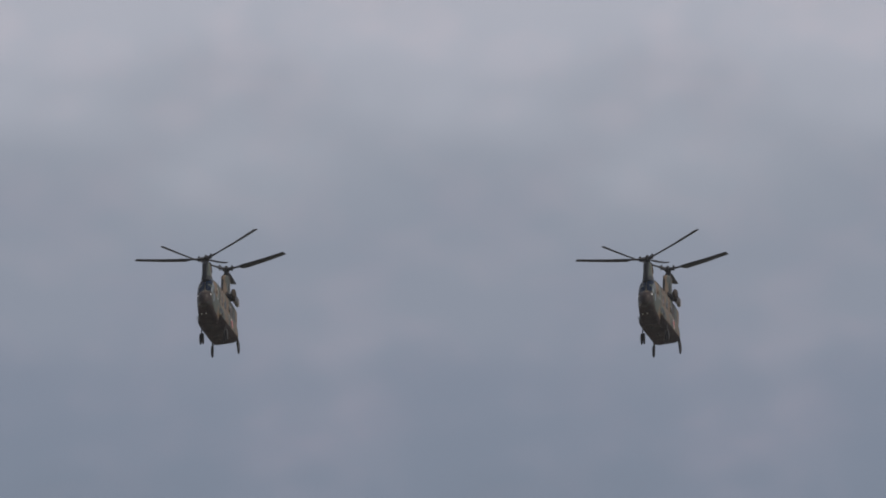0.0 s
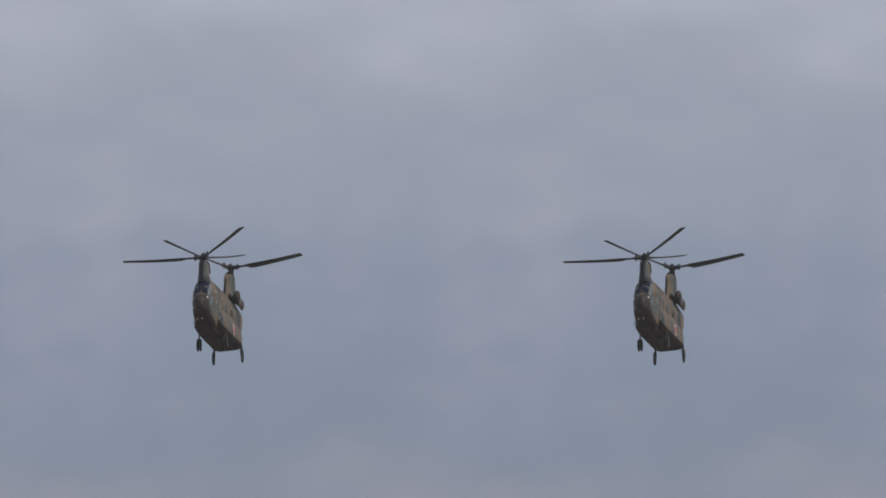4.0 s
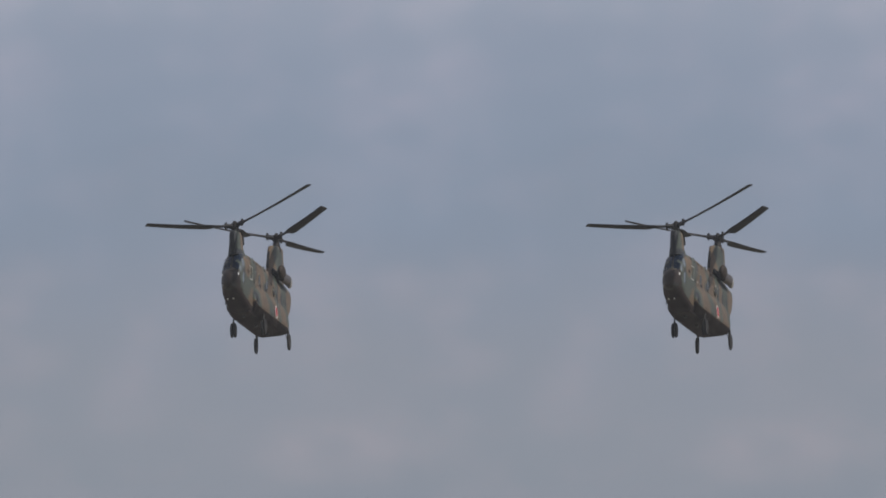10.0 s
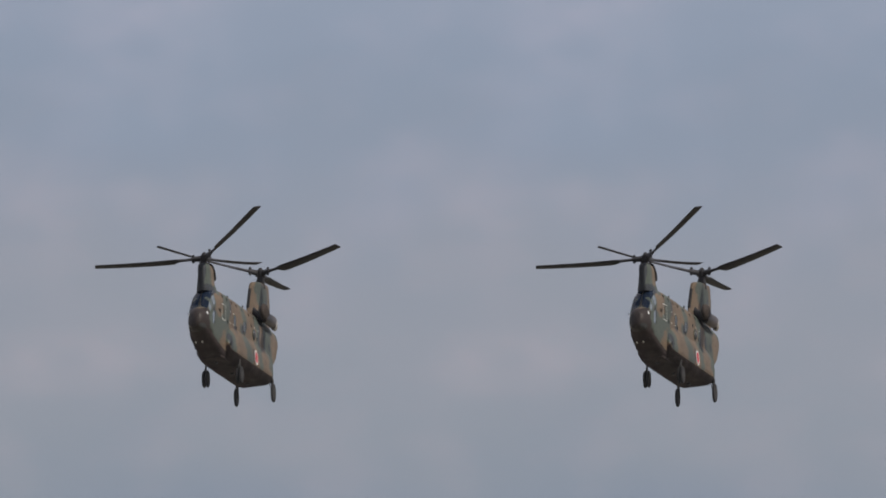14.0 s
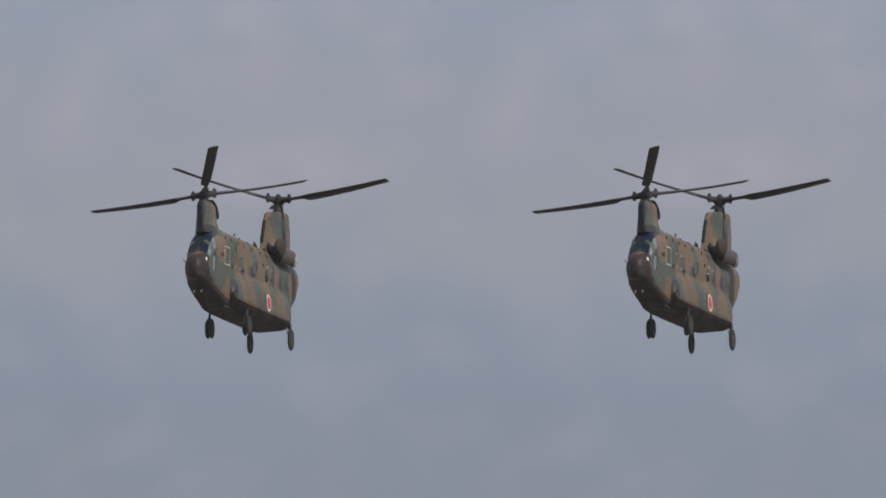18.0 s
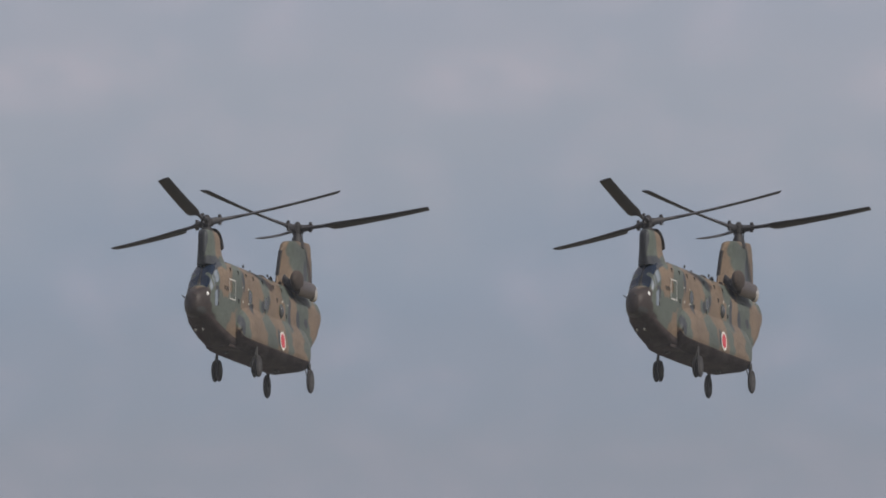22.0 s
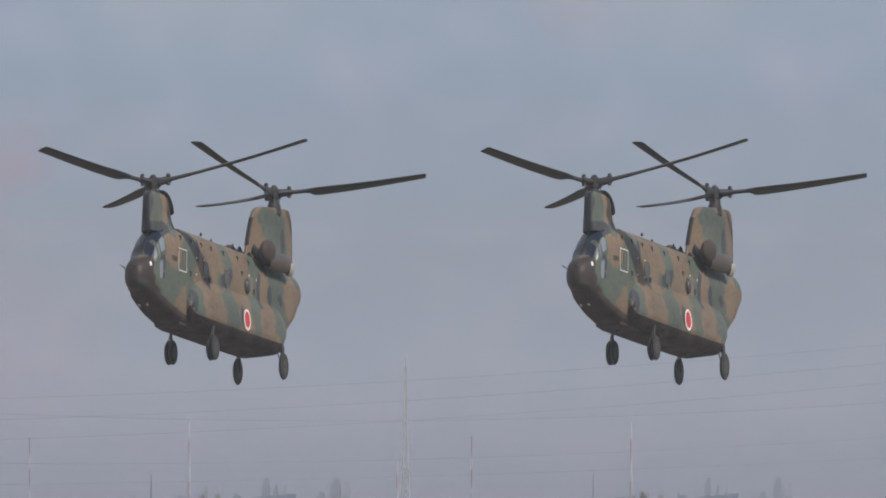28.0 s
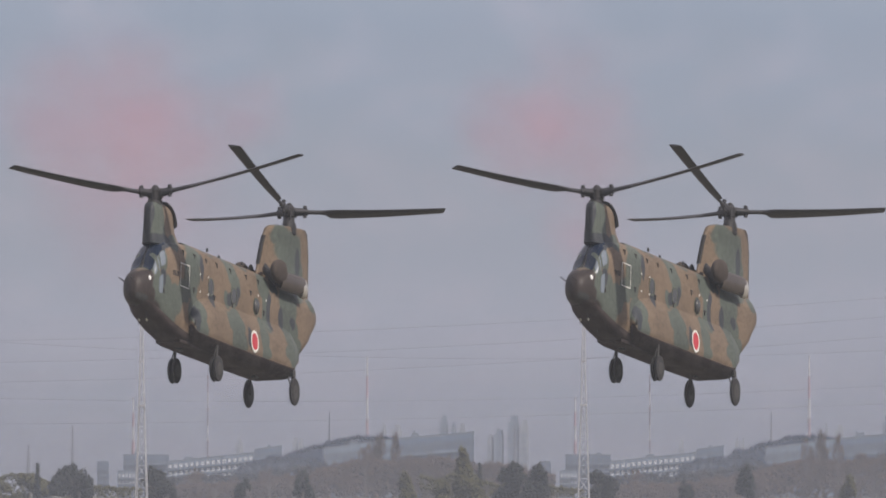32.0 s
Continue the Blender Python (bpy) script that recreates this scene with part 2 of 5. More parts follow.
def put_box(bm, centre, size, turn=None, bevel=0.0):
    m = Matrix.Translation(centre) @ (turn.to_4x4() if turn else Matrix()) @ Matrix.Diagonal((*size, 1))
    made = bmesh.ops.create_cube(bm, size=1, matrix=m)
    if bevel:
        edges = {e for v in made["verts"] for e in v.link_edges}
        bmesh.ops.bevel(bm, geom=list(edges), offset=bevel, segments=2, affect="EDGES", profile=0.5)


def put_rod(bm, a, b, r0, r1=None, seg=10, caps=True):
    a, b = Vector(a), Vector(b)
    d = b - a
    m = Matrix.Translation((a + b) / 2) @ d.to_track_quat("Z", "Y").to_matrix().to_4x4()
    bmesh.ops.create_cone(bm, cap_ends=caps, segments=seg, radius1=r0, radius2=r0 if r1 is None else r1, depth=d.length, matrix=m)


def put_lathe(bm, profile, axis_point, axis, seg=24, closed=True):
    """A turned shape: profile of (distance along the axis, radius)."""
    turn = Vector(axis).to_track_quat("Z", "Y").to_matrix()
    rings = []
    for s, r in profile:
        ring = []
        for k in range(seg):
            a = 2 * math.pi * k / seg
            ring.append(bm.verts.new(Vector(axis_point) + turn @ Vector((r * math.cos(a), r * math.sin(a), s))))
        rings.append(ring)
    for p, q in zip(rings, rings[1:]):
        for k in range(seg):
            bm.faces.new((p[k], p[(k + 1) % seg], q[(k + 1) % seg], q[k]))
    if closed:
        bm.faces.new(rings[0][::-1])
        bm.faces.new(rings[-1])


def put_loft(bm, sections):
    """Skin over closed rings of points."""
    rings = [[bm.verts.new(p) for p in s] for s in sections]
    n = len(rings[0])
    for p, q in zip(rings, rings[1:]):
        for k in range(n):
            bm.faces.new((p[k], p[(k + 1) % n], q[(k + 1) % n], q[k]))
    bm.faces.new(rings[0][::-1])
    bm.faces.new(rings[-1])


def glide(table, x):
    """Smooth reading of a table of (x, values...) that falls in x."""
    k = 0
    while k < len(table) - 2 and x < table[k + 1][0]:
        k += 1
    p0, p1, p2, p3 = (table[min(max(j, 0), len(table) - 1)] for j in (k - 1, k, k + 1, k + 2))
    h = p2[0] - p1[0]
    t = (x - p1[0]) / h
    out = []
    for c in range(1, len(p1)):
        d = (p2[c] - p1[c]) / h
        def slope(a, b, e):
            s0 = (b[c] - a[c]) / (b[0] - a[0]) if a is not b else d
            s1 = (e[c] - b[c]) / (e[0] - b[0]) if b is not e else d
            return 0 if s0 * s1 <= 0 else 2 * s0 * s1 / (s0 + s1)
        m1, m2 = slope(p0, p1, p2), slope(p1, p2, p3)
        t2, t3 = t * t, t * t * t
        out.append((2 * t3 - 3 * t2 + 1) * p1[c] + (t3 - 2 * t2 + t) * h * m1 + (-2 * t3 + 3 * t2) * p2[c] + (t3 - t2) * h * m2)
    return out


def power(v, e):
    return math.copysign(abs(v) ** e, v)


# ------------------------------------------------------------------ the tandem-rotor helicopter
# Airframe axes: x forward from the front rotor, y to its left side, z up from the tyres' ground line; BASE is the pivot.
BASE = Vector(BASE_AT)
FRONT_HUB, REAR_HUB = Vector((0.0, 0.0, 4.51)), Vector((-11.84, 0.0, 5.63))
# station, underside, top, half width, squareness
HULL = [(2.02, 1.36, 1.62, 0.14, 2.0), (1.93, 1.20, 1.84, 0.42, 2.1), (1.72, 1.13, 2.00, 0.66, 2.2), (1.36, 1.06, 2.13, 0.86, 2.4), (1.02, 0.99, 2.24, 1.00, 2.7),
        (0.74, 0.91, 2.62, 1.08, 3.0), (0.35, 0.80, 3.00, 1.15, 3.3), (-0.05, 0.69, 3.16, 1.19, 3.6), (-0.8, 0.53, 3.25, 1.23, 4.0), (-1.8, 0.40, 3.30, 1.25, 4.2),
        (-5.5, 0.36, 3.32, 1.25, 4.2), (-9.6, 0.37, 3.32, 1.25, 4.0), (-10.4, 0.41, 3.32, 1.25, 3.8), (-10.9, 0.60, 3.32, 1.25, 3.7), (-11.6, 1.02, 3.30, 1.25, 3.5), (-12.7, 1.66, 3.22, 1.20, 3.1),
        (-13.28, 2.03, 3.08, 1.06, 2.6), (-13.62, 2.24, 2.90, 0.84, 2.3), (-13.82, 2.44, 2.70, 0.35, 2.0)]


def hull(x, a, out=0.0):
    """A point of the hull's skin at station x and angle a about it (90 degrees is the top), moved outwards."""
    z0, z1, w, n = glide(HULL, x)
    c, s = math.cos(radians(a)), math.sin(radians(a))
    n = n - 0.7 * (n > 3) if s > 0 else n + 1.5 * (n > 3)      # rounder shoulders, flatter belly
    y, z = power(c, 2 / n), power(s, 2 / n)
    d = Vector((0, y, z)).normalized() * out
    return Vector((x, y * w, (z0 + z1) / 2 + z * (z1 - z0) / 2)) + d - BASE


def hull_side(x, z, side=1, out=0.0):
    """The angle of the skin at height z."""
    z0, z1, w, n = glide(HULL, x)
    s = (z - (z0 + z1) / 2) / ((z1 - z0) / 2)
    n = n - 0.7 * (n > 3) if s > 0 else n + 1.5 * (n > 3)
    y = (1 - min(1, abs(s)) ** n) ** (1 / n) * w
    return Vector((x, side * (y + out), z)) - BASE


def hull_patch(name, parent, mat, xs, angles, proud, label="", corner=0.25, nx=9, na=7):
    """A sheet that lies on the skin, with thickness and rounded corners: panes, panels and doors."""
    bm = bmesh.new()
    front = []
    for i in range(nx):
        u = i / (nx - 1)
        row = []
        for j in range(na):
            v = j / (na - 1)
            # draw the corners in
            eu, ev = abs(2 * u - 1), abs(2 * v - 1)
            k = 1 - corner * (eu * ev) ** 3
            uu, vv = 0.5 + (u - 0.5) * k, 0.5 + (v - 0.5) * k
            row.append((xs[0] + (xs[1] - xs[0]) * uu, angles[0] + (angles[1] - angles[0]) * vv))
        front.append(row)
    outer = [[bm.verts.new(hull(x, a, proud)) for x, a in row] for row in front]
    inner = [[bm.verts.new(hull(x, a, -0.02)) for x, a in row] for row in front]
    for i in range(nx - 1):
        for j in range(na - 1):
            bm.faces.new((outer[i][j], outer[i + 1][j], outer[i + 1][j + 1], outer[i][j + 1]))
    rim = [(i, 0) for i in range(nx)] + [(nx - 1, j) for j in range(1, na)] + [(i, na - 1) for i in range(nx - 2, -1, -1)] + [(0, j) for j in range(na - 2, 0, -1)]
    for (i, j), (p, q) in zip(rim, rim[1:] + rim[:1]):
        bm.faces.new((outer[i][j], outer[p][q], inner[p][q], inner[i][j]))
    return part(name, bm, mat, parent, label)


def build_fuselage(parent):
    bm = bmesh.new()
    xs = [2.02, 1.99, 1.93, 1.84, 1.72, 1.55, 1.36, 1.19, 1.02, 0.9, 0.74, 0.54, 0.35, 0.15, -0.05, -0.4, -0.8, -1.8, -3.5, -5.5, -7.5, -9.2, -9.6,
          -10.0, -10.4, -10.65, -10.9, -11.2, -11.6, -12.2, -12.7, -13.0, -13.28, -13.48, -13.62, -13.74, -13.82]
    put_loft(bm, [[hull(x, 360 * k / 48) for k in range(48)] for x in xs])
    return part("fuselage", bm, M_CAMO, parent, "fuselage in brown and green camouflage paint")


def build_sponson(parent, side):
    """The long fuel fairing along the lower side."""
    table = [(-1.88, 0.94, 1.12, 1.34), (-1.95, 0.78, 1.22, 1.54), (-2.08, 0.62, 1.34, 1.66), (-2.35, 0.48, 1.50, 1.75), (-2.9, 0.40, 1.66, 1.80), (-3.7, 0.36, 1.73, 1.83), (-6.0, 0.35, 1.72, 1.84),
             (-9.2, 0.36, 1.72, 1.84), (-10.3, 0.38, 1.70, 1.82), (-10.75, 0.43, 1.67, 1.78), (-10.95, 0.58, 1.64, 1.70), (-11.35, 0.84, 1.54, 1.46), (-11.7, 1.00, 1.40, 1.24)]
    bm = bmesh.new()
    rings = []
    for x in [-1.88, -1.91, -1.95, -2.01, -2.08, -2.20, -2.35, -2.6, -2.9, -3.7, -6.0, -9.2, -9.8, -10.3, -10.6, -10.75, -10.84, -10.95, -11.15, -11.35, -11.55, -11.7]:
        z0, z1, w = glide(table, x)
        w = max(w, 1.205)
        ring = []
        # from the belly round the outer chine to the upper seam
        k, hh = w - 1.2, z1 - z0
        for y, z in ((0.95, z0), (1.15, z0 + 0.01 * hh), (1.2 + 0.50 * k, z0 + 0.06 * hh), (1.2 + 0.93 * k, z0 + 0.24 * hh), (w, z0 + 0.315 * hh), (1.2 + 0.99 * k, z0 + 0.38 * hh),
                     (1.2 + 0.95 * k, z0 + 0.54 * hh), (1.2 + 0.85 * k, z0 + 0.70 * hh), (1.2 + 0.66 * k, z0 + 0.85 * hh), (1.2 + 0.40 * k, z0 + 0.97 * hh), (1.2 + 0.16 * k, z0 + 1.07 * hh), (1.2 + 0.01 * k, z0 + 1.17 * hh), (0.95, z0 + 1.17 * hh)):
            ring.append(Vector((x, side * y, z)) - BASE)
        rings.append(ring)
    put_loft(bm, rings)
    sponson = part("sponson", bm, M_CAMO, parent)
    # an added thin sheet, coloured dark for the shade under the sponson
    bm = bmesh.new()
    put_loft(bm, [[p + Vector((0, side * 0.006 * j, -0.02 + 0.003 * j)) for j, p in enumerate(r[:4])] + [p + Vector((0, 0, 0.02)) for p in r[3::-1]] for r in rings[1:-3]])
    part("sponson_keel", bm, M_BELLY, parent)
    return sponson


def build_front_pylon(parent):
    bm = bmesh.new()
    rings = []
    # height, front, back, half width
    for z, f, b, w in ((3.02, 0.62, -2.3, 0.76), (3.24, 0.66, -1.85, 0.66), (3.5, 0.68, -1.52, 0.56), (3.75, 0.68, -1.40, 0.52), (3.98, 0.67, -1.32, 0.52), (4.12, 0.64, -1.18, 0.50), (4.20, 0.56, -0.95, 0.45), (4.24, 0.42, -0.7, 0.34)):
        ring = []
        for k in range(32):
            a = 2 * math.pi * k / 32
            ring.append(Vector(((f + b) / 2 + (f - b) / 2 * power(math.cos(a), 0.75), w * power(math.sin(a), 0.72), z)) - BASE)
        rings.append(ring)
    put_loft(bm, rings)
    p = part("front_pylon", bm, M_CAMO, parent)
    # dark cooler outlet in the pylon's back
    bm = bmesh.new()
    rings = []
    for t in range(9):
        a = radians(12 + 78 * t / 8)
        c = Vector((-0.60 - 0.86 * math.cos(a), 0, 3.62 + 0.66 * math.sin(a)))
        rings.append([c + Vector((0.10 * math.cos(2 * math.pi * k / 12) * -math.cos(a), 0.50 * math.sin(2 * math.pi * k / 12), 0.10 * math.cos(2 * math.pi * k / 12))) - BASE for k in range(12)])
    put_loft(bm, rings)
    part("cooler_outlet", bm, M_DARK, parent, "black curved oil cooler outlet")
    # seams on the pylon's doors
    for y in (-0.12, 0.14):
        bm = bmesh.new()
        put_box(bm, Vector((0.685, y, 3.7)) - BASE, (0.02, 0.035, 0.72))
        part("door_seam", bm, M_DARK, parent)
    return p


def build_rear_pylon(parent):
    bm = bmesh.new()
    rings = []
    for z, f, b, w, tilt in ((3.0, -8.75, -13.70, 0.72, 0), (3.35, -8.95, -13.68, 0.60, 0), (3.8, -9.12, -13.64, 0.50, 0), (4.4, -9.40, -13.60, 0.45, 0.02), (4.72, -9.58, -13.55, 0.44, 0.05),
                             (4.88, -9.75, -13.46, 0.43, 0.07), (4.97, -10.05, -13.28, 0.40, 0.08), (5.0, -10.4, -13.0, 0.32, 0.08)):
        ring = []
        for k in range(44):
            a = 2 * math.pi * k / 44
            c = math.cos(a)
            x = (f + b) / 2 + (f - b) / 2 * power(c, 0.5)
            wide = w * (1.0 - 0.62 * max(0.0, -11.4 - x) / 2.5) * (1.0 - 0.62 * max(0.0, x + 10.6) / 1.5)
            ring.append(Vector((x, wide * power(math.sin(a), 0.6), z - tilt * (x + 9.8))) - BASE)
        rings.append(ring)
    put_loft(bm, rings)
    p = part("rear_pylon", bm, M_CAMO, parent)
    # the black intake slot along its leading edge
    bm = bmesh.new()
    rings = []
    for z, x in ((3.70, -9.06), (4.0, -9.19), (4.35, -9.35), (4.62, -9.50)):
        rings.append([Vector((x + dx, y, z)) - BASE for dx, y in ((0.01, -0.10), (0.02, 0.0), (0.01, 0.10), (-0.10, 0.15), (-0.10, -0.15))])
    put_loft(bm, rings)
    part("intake_slot", bm, M_VOID, parent, "black air intake slot")
    # trailing strip and vents at the back edge
    bm = bmesh.new()
    rings = []
    for z, x in ((3.3, -13.68), (3.8, -13.65), (4.4, -13.61), (4.7, -13.58)):
        rings.append([Vector((x + dx, y, z)) - BASE for dx, y in ((-0.03, -0.07), (-0.03, 0.07), (0.05, 0.13), (0.05, -0.13))])
    put_loft(bm, rings)
    part("pylon_trailing_edge", bm, M_GREEN, parent)
    return p


def build_engine(parent, side):
    y, z = side * 1.50, 3.22
    bm = bmesh.new()
    put_lathe(bm, [(0.0, 0.25), (0.25, 0.275), (0.9, 0.288), (1.5, 0.288), (1.95, 0.28), (2.1, 0.272)], Vector((-9.45, y, z)) - BASE, (-1, 0, 0.03), 28)
    nac = part("engine_nacelle", bm, M_NACELLE, parent, "brown-grey sooty engine casing")
    bm = bmesh.new()
    put_lathe(bm, [(0.02, 0.05), (0.05, 0.14), (0.14, 0.23), (0.30, 0.305), (0.50, 0.35), (0.72, 0.368), (0.92, 0.36), (1.06, 0.33), (1.14, 0.27)], Vector((-8.68, y, z + 0.20)) - BASE, (-1, 0, 0.05), 28)
    part("intake_screen", bm, M_SCREEN, parent, "dark dust screen dome over the engine intake")
    bm = bmesh.new()
    put_lathe(bm, [(0.0, 0.282), (0.05, 0.292), (0.34, 0.288), (0.37, 0.272), (0.33, 0.245), (0.22, 0.235)], Vector((-11.34, y, z)) - BASE, (-1, 0, 0), 28)
    part("exhaust", bm, M_STEEL, parent, "bare steel exhaust ring")
    bm = bmesh.new()
    put_lathe(bm, [(0.0, 0.05), (0.02, 0.24), (0.03, 0.24)], Vector((-11.58, y, z)) - BASE, (-1, 0, 0), 20)
    part("exhaust_core", bm, M_DARK, parent)
    bm = bmesh.new()
    put_box(bm, Vector((-10.2, side * 0.95, 3.42)) - BASE, (1.5, 0.75, 0.34), bevel=0.08)
    part("engine_mount", bm, M_GREEN, parent)
    bm = bmesh.new()
    put_rod(bm, Vector((-9.25, side * 1.4, 3.15)) - BASE, Vector((-9.2, side * 0.5, 3.55)) - BASE, 0.15, 0.18, 14)
    part("drive_shaft_fairing", bm, M_DARK, parent)
    return nac


def build_wheel(parent, x, y, z, r, w):
    bm = bmesh.new()
    put_lathe(bm, [(-w / 2, r * 0.52), (-w / 2, r * 0.78), (-w * 0.40, r * 0.93), (-w * 0.2, r * 0.99), (0, r), (w * 0.2, r * 0.99), (w * 0.40, r * 0.93), (w / 2, r * 0.78), (w / 2, r * 0.52)],
              Vector((x, y, z)) - BASE, (0, 1, 0), 32)
    part("tyre", bm, M_TYRE, parent)
    bm = bmesh.new()
    put_lathe(bm, [(-w / 2 - 0.012, 0.04), (-w / 2 - 0.02, r * 0.28), (-w / 2 - 0.006, r * 0.5), (w / 2 + 0.006, r * 0.5), (w / 2 + 0.02, r * 0.28), (w / 2 + 0.012, 0.04)], Vector((x, y, z)) - BASE, (0, 1, 0), 24)
    part("wheel_rim", bm, M_RIM, parent)


def build_gear(parent):
    for side in (-1, 1):
        y = side * 1.62
        for dy in (-0.165, 0.165):
            build_wheel(parent, -3.96, y + dy, -0.13, 0.375, 0.21)
        bm = bmesh.new()
        put_rod(bm, Vector((-3.96, y - 0.22, -0.13)) - BASE, Vector((-3.96, y + 0.22, -0.13)) - BASE, 0.055)
        put_rod(bm, Vector((-3.96, y, -0.13)) - BASE, Vector((-3.96, y, 0.35)) - BASE, 0.055)
        put_rod(bm, Vector((-3.96, y, 0.2)) - BASE, Vector((-3.96, y, 0.62)) - BASE, 0.085)
        put_rod(bm, Vector((-3.86, y, 0.02)) - BASE, Vector((-3.72, y, 0.22)) - BASE, 0.028)
        put_rod(bm, Vector((-3.72, y, 0.22)) - BASE, Vector((-3.86, y, 0.44)) - BASE, 0.028)
        part("front_strut", bm, M_RIM, parent)
        y = side * 1.79
        build_wheel(parent, -10.76, y, 0.03, 0.42, 0.23)
        bm = bmesh.new()
        put_rod(bm, Vector((-10.76, y + side * 0.16, 0.03)) - BASE, Vector((-10.76, y - side * 0.2, 0.03)) - BASE, 0.05)
        put_rod(bm, Vector((-10.76, y - side * 0.17, 0.03)) - BASE, Vector((-10.72, y - side * 0.17, 0.52)) - BASE, 0.055)
        put_box(bm, Vector((-10.70, y - side * 0.10, 0.56)) - BASE, (0.26, 0.24, 0.22), bevel=0.04)
        put_rod(bm, Vector((-10.70, y - side * 0.12, 0.6)) - BASE, Vector((-10.62, side * 1.45, 1.0)) - BASE, 0.09)
        put_rod(bm, Vector((-10.76, y - side * 0.17, 0.1)) - BASE, Vector((-10.25, side * 1.5, 0.62)) - BASE, 0.035)
        part("rear_strut", bm, M_RIM, parent)


def build_glazing(parent):
    panes = [("windscreen", 47, 88.6, 1.05, 0.15), ("quarter_window", 18, 47, 0.90, 0.55), ("quarter_window", 18, 45, 0.47, 0.14), ("door_window", -4, 7, 0.62, 0.34), ("chin_window", -46, -20, 1.86, 1.25),
             ("eyebrow_window", 58, 84, 0.12, -0.12)]
    for n, a, b, x0, x1 in panes:
        mat = M_SIDEGLASS if n in ("quarter_window", "door_window") else M_PORT if n == "chin_window" else M_GLASS
        for lo, hi in ((a, b), (180 - b, 180 - a)):
            hull_patch(n, parent, mat, (x0, x1), (lo, hi), 0.014, corner=0.12, nx=17, na=21)
    # the posts between the panes
    for a in (46, 90, 134):
        hull_patch("window_post", parent, M_DARK, (1.06, 0.16), (a - 0.8, a + 0.8), 0.03, corner=0.0, nx=15, na=3)


def build_porthole(parent, x, z, side, r=0.23, bubble=False):
    c = hull_side(x, z, side)
    bm = bmesh.new()
    if bubble:
        put_lathe(bm, [(-0.05, r), (0.0, r), (0.10, r * 0.86), (0.17, r * 0.5), (0.19, 0.05)], c, (0, side, 0), 22)
    else:
        put_lathe(bm, [(-0.05, r), (0.012, r), (0.016, r * 0.6)], c, (0, side, 0), 22)
    part("porthole", bm, M_PORT, parent)
    bm = bmesh.new()
    put_lathe(bm, [(-0.05, r + 0.035), (0.02, r + 0.035), (0.02, r), (-0.05, r)], c, (0, side, 0), 22, closed=False)
    part("porthole_ring", bm, M_GREEN, parent)


def build_roundel(parent, side):
    c = Vector((-7.05, side * 1.795, 1.06)) - BASE
    for n, r, d, mat in (("roundel_rim", 0.335, 0.030, M_WHITE), ("roundel_disc", 0.258, 0.036, M_RED)):
        bm = bmesh.new()
        put_lathe(bm, [(-0.10, r), (d, r)], c, (0, side, 0.16), 36)
        part(n, bm, mat, parent)


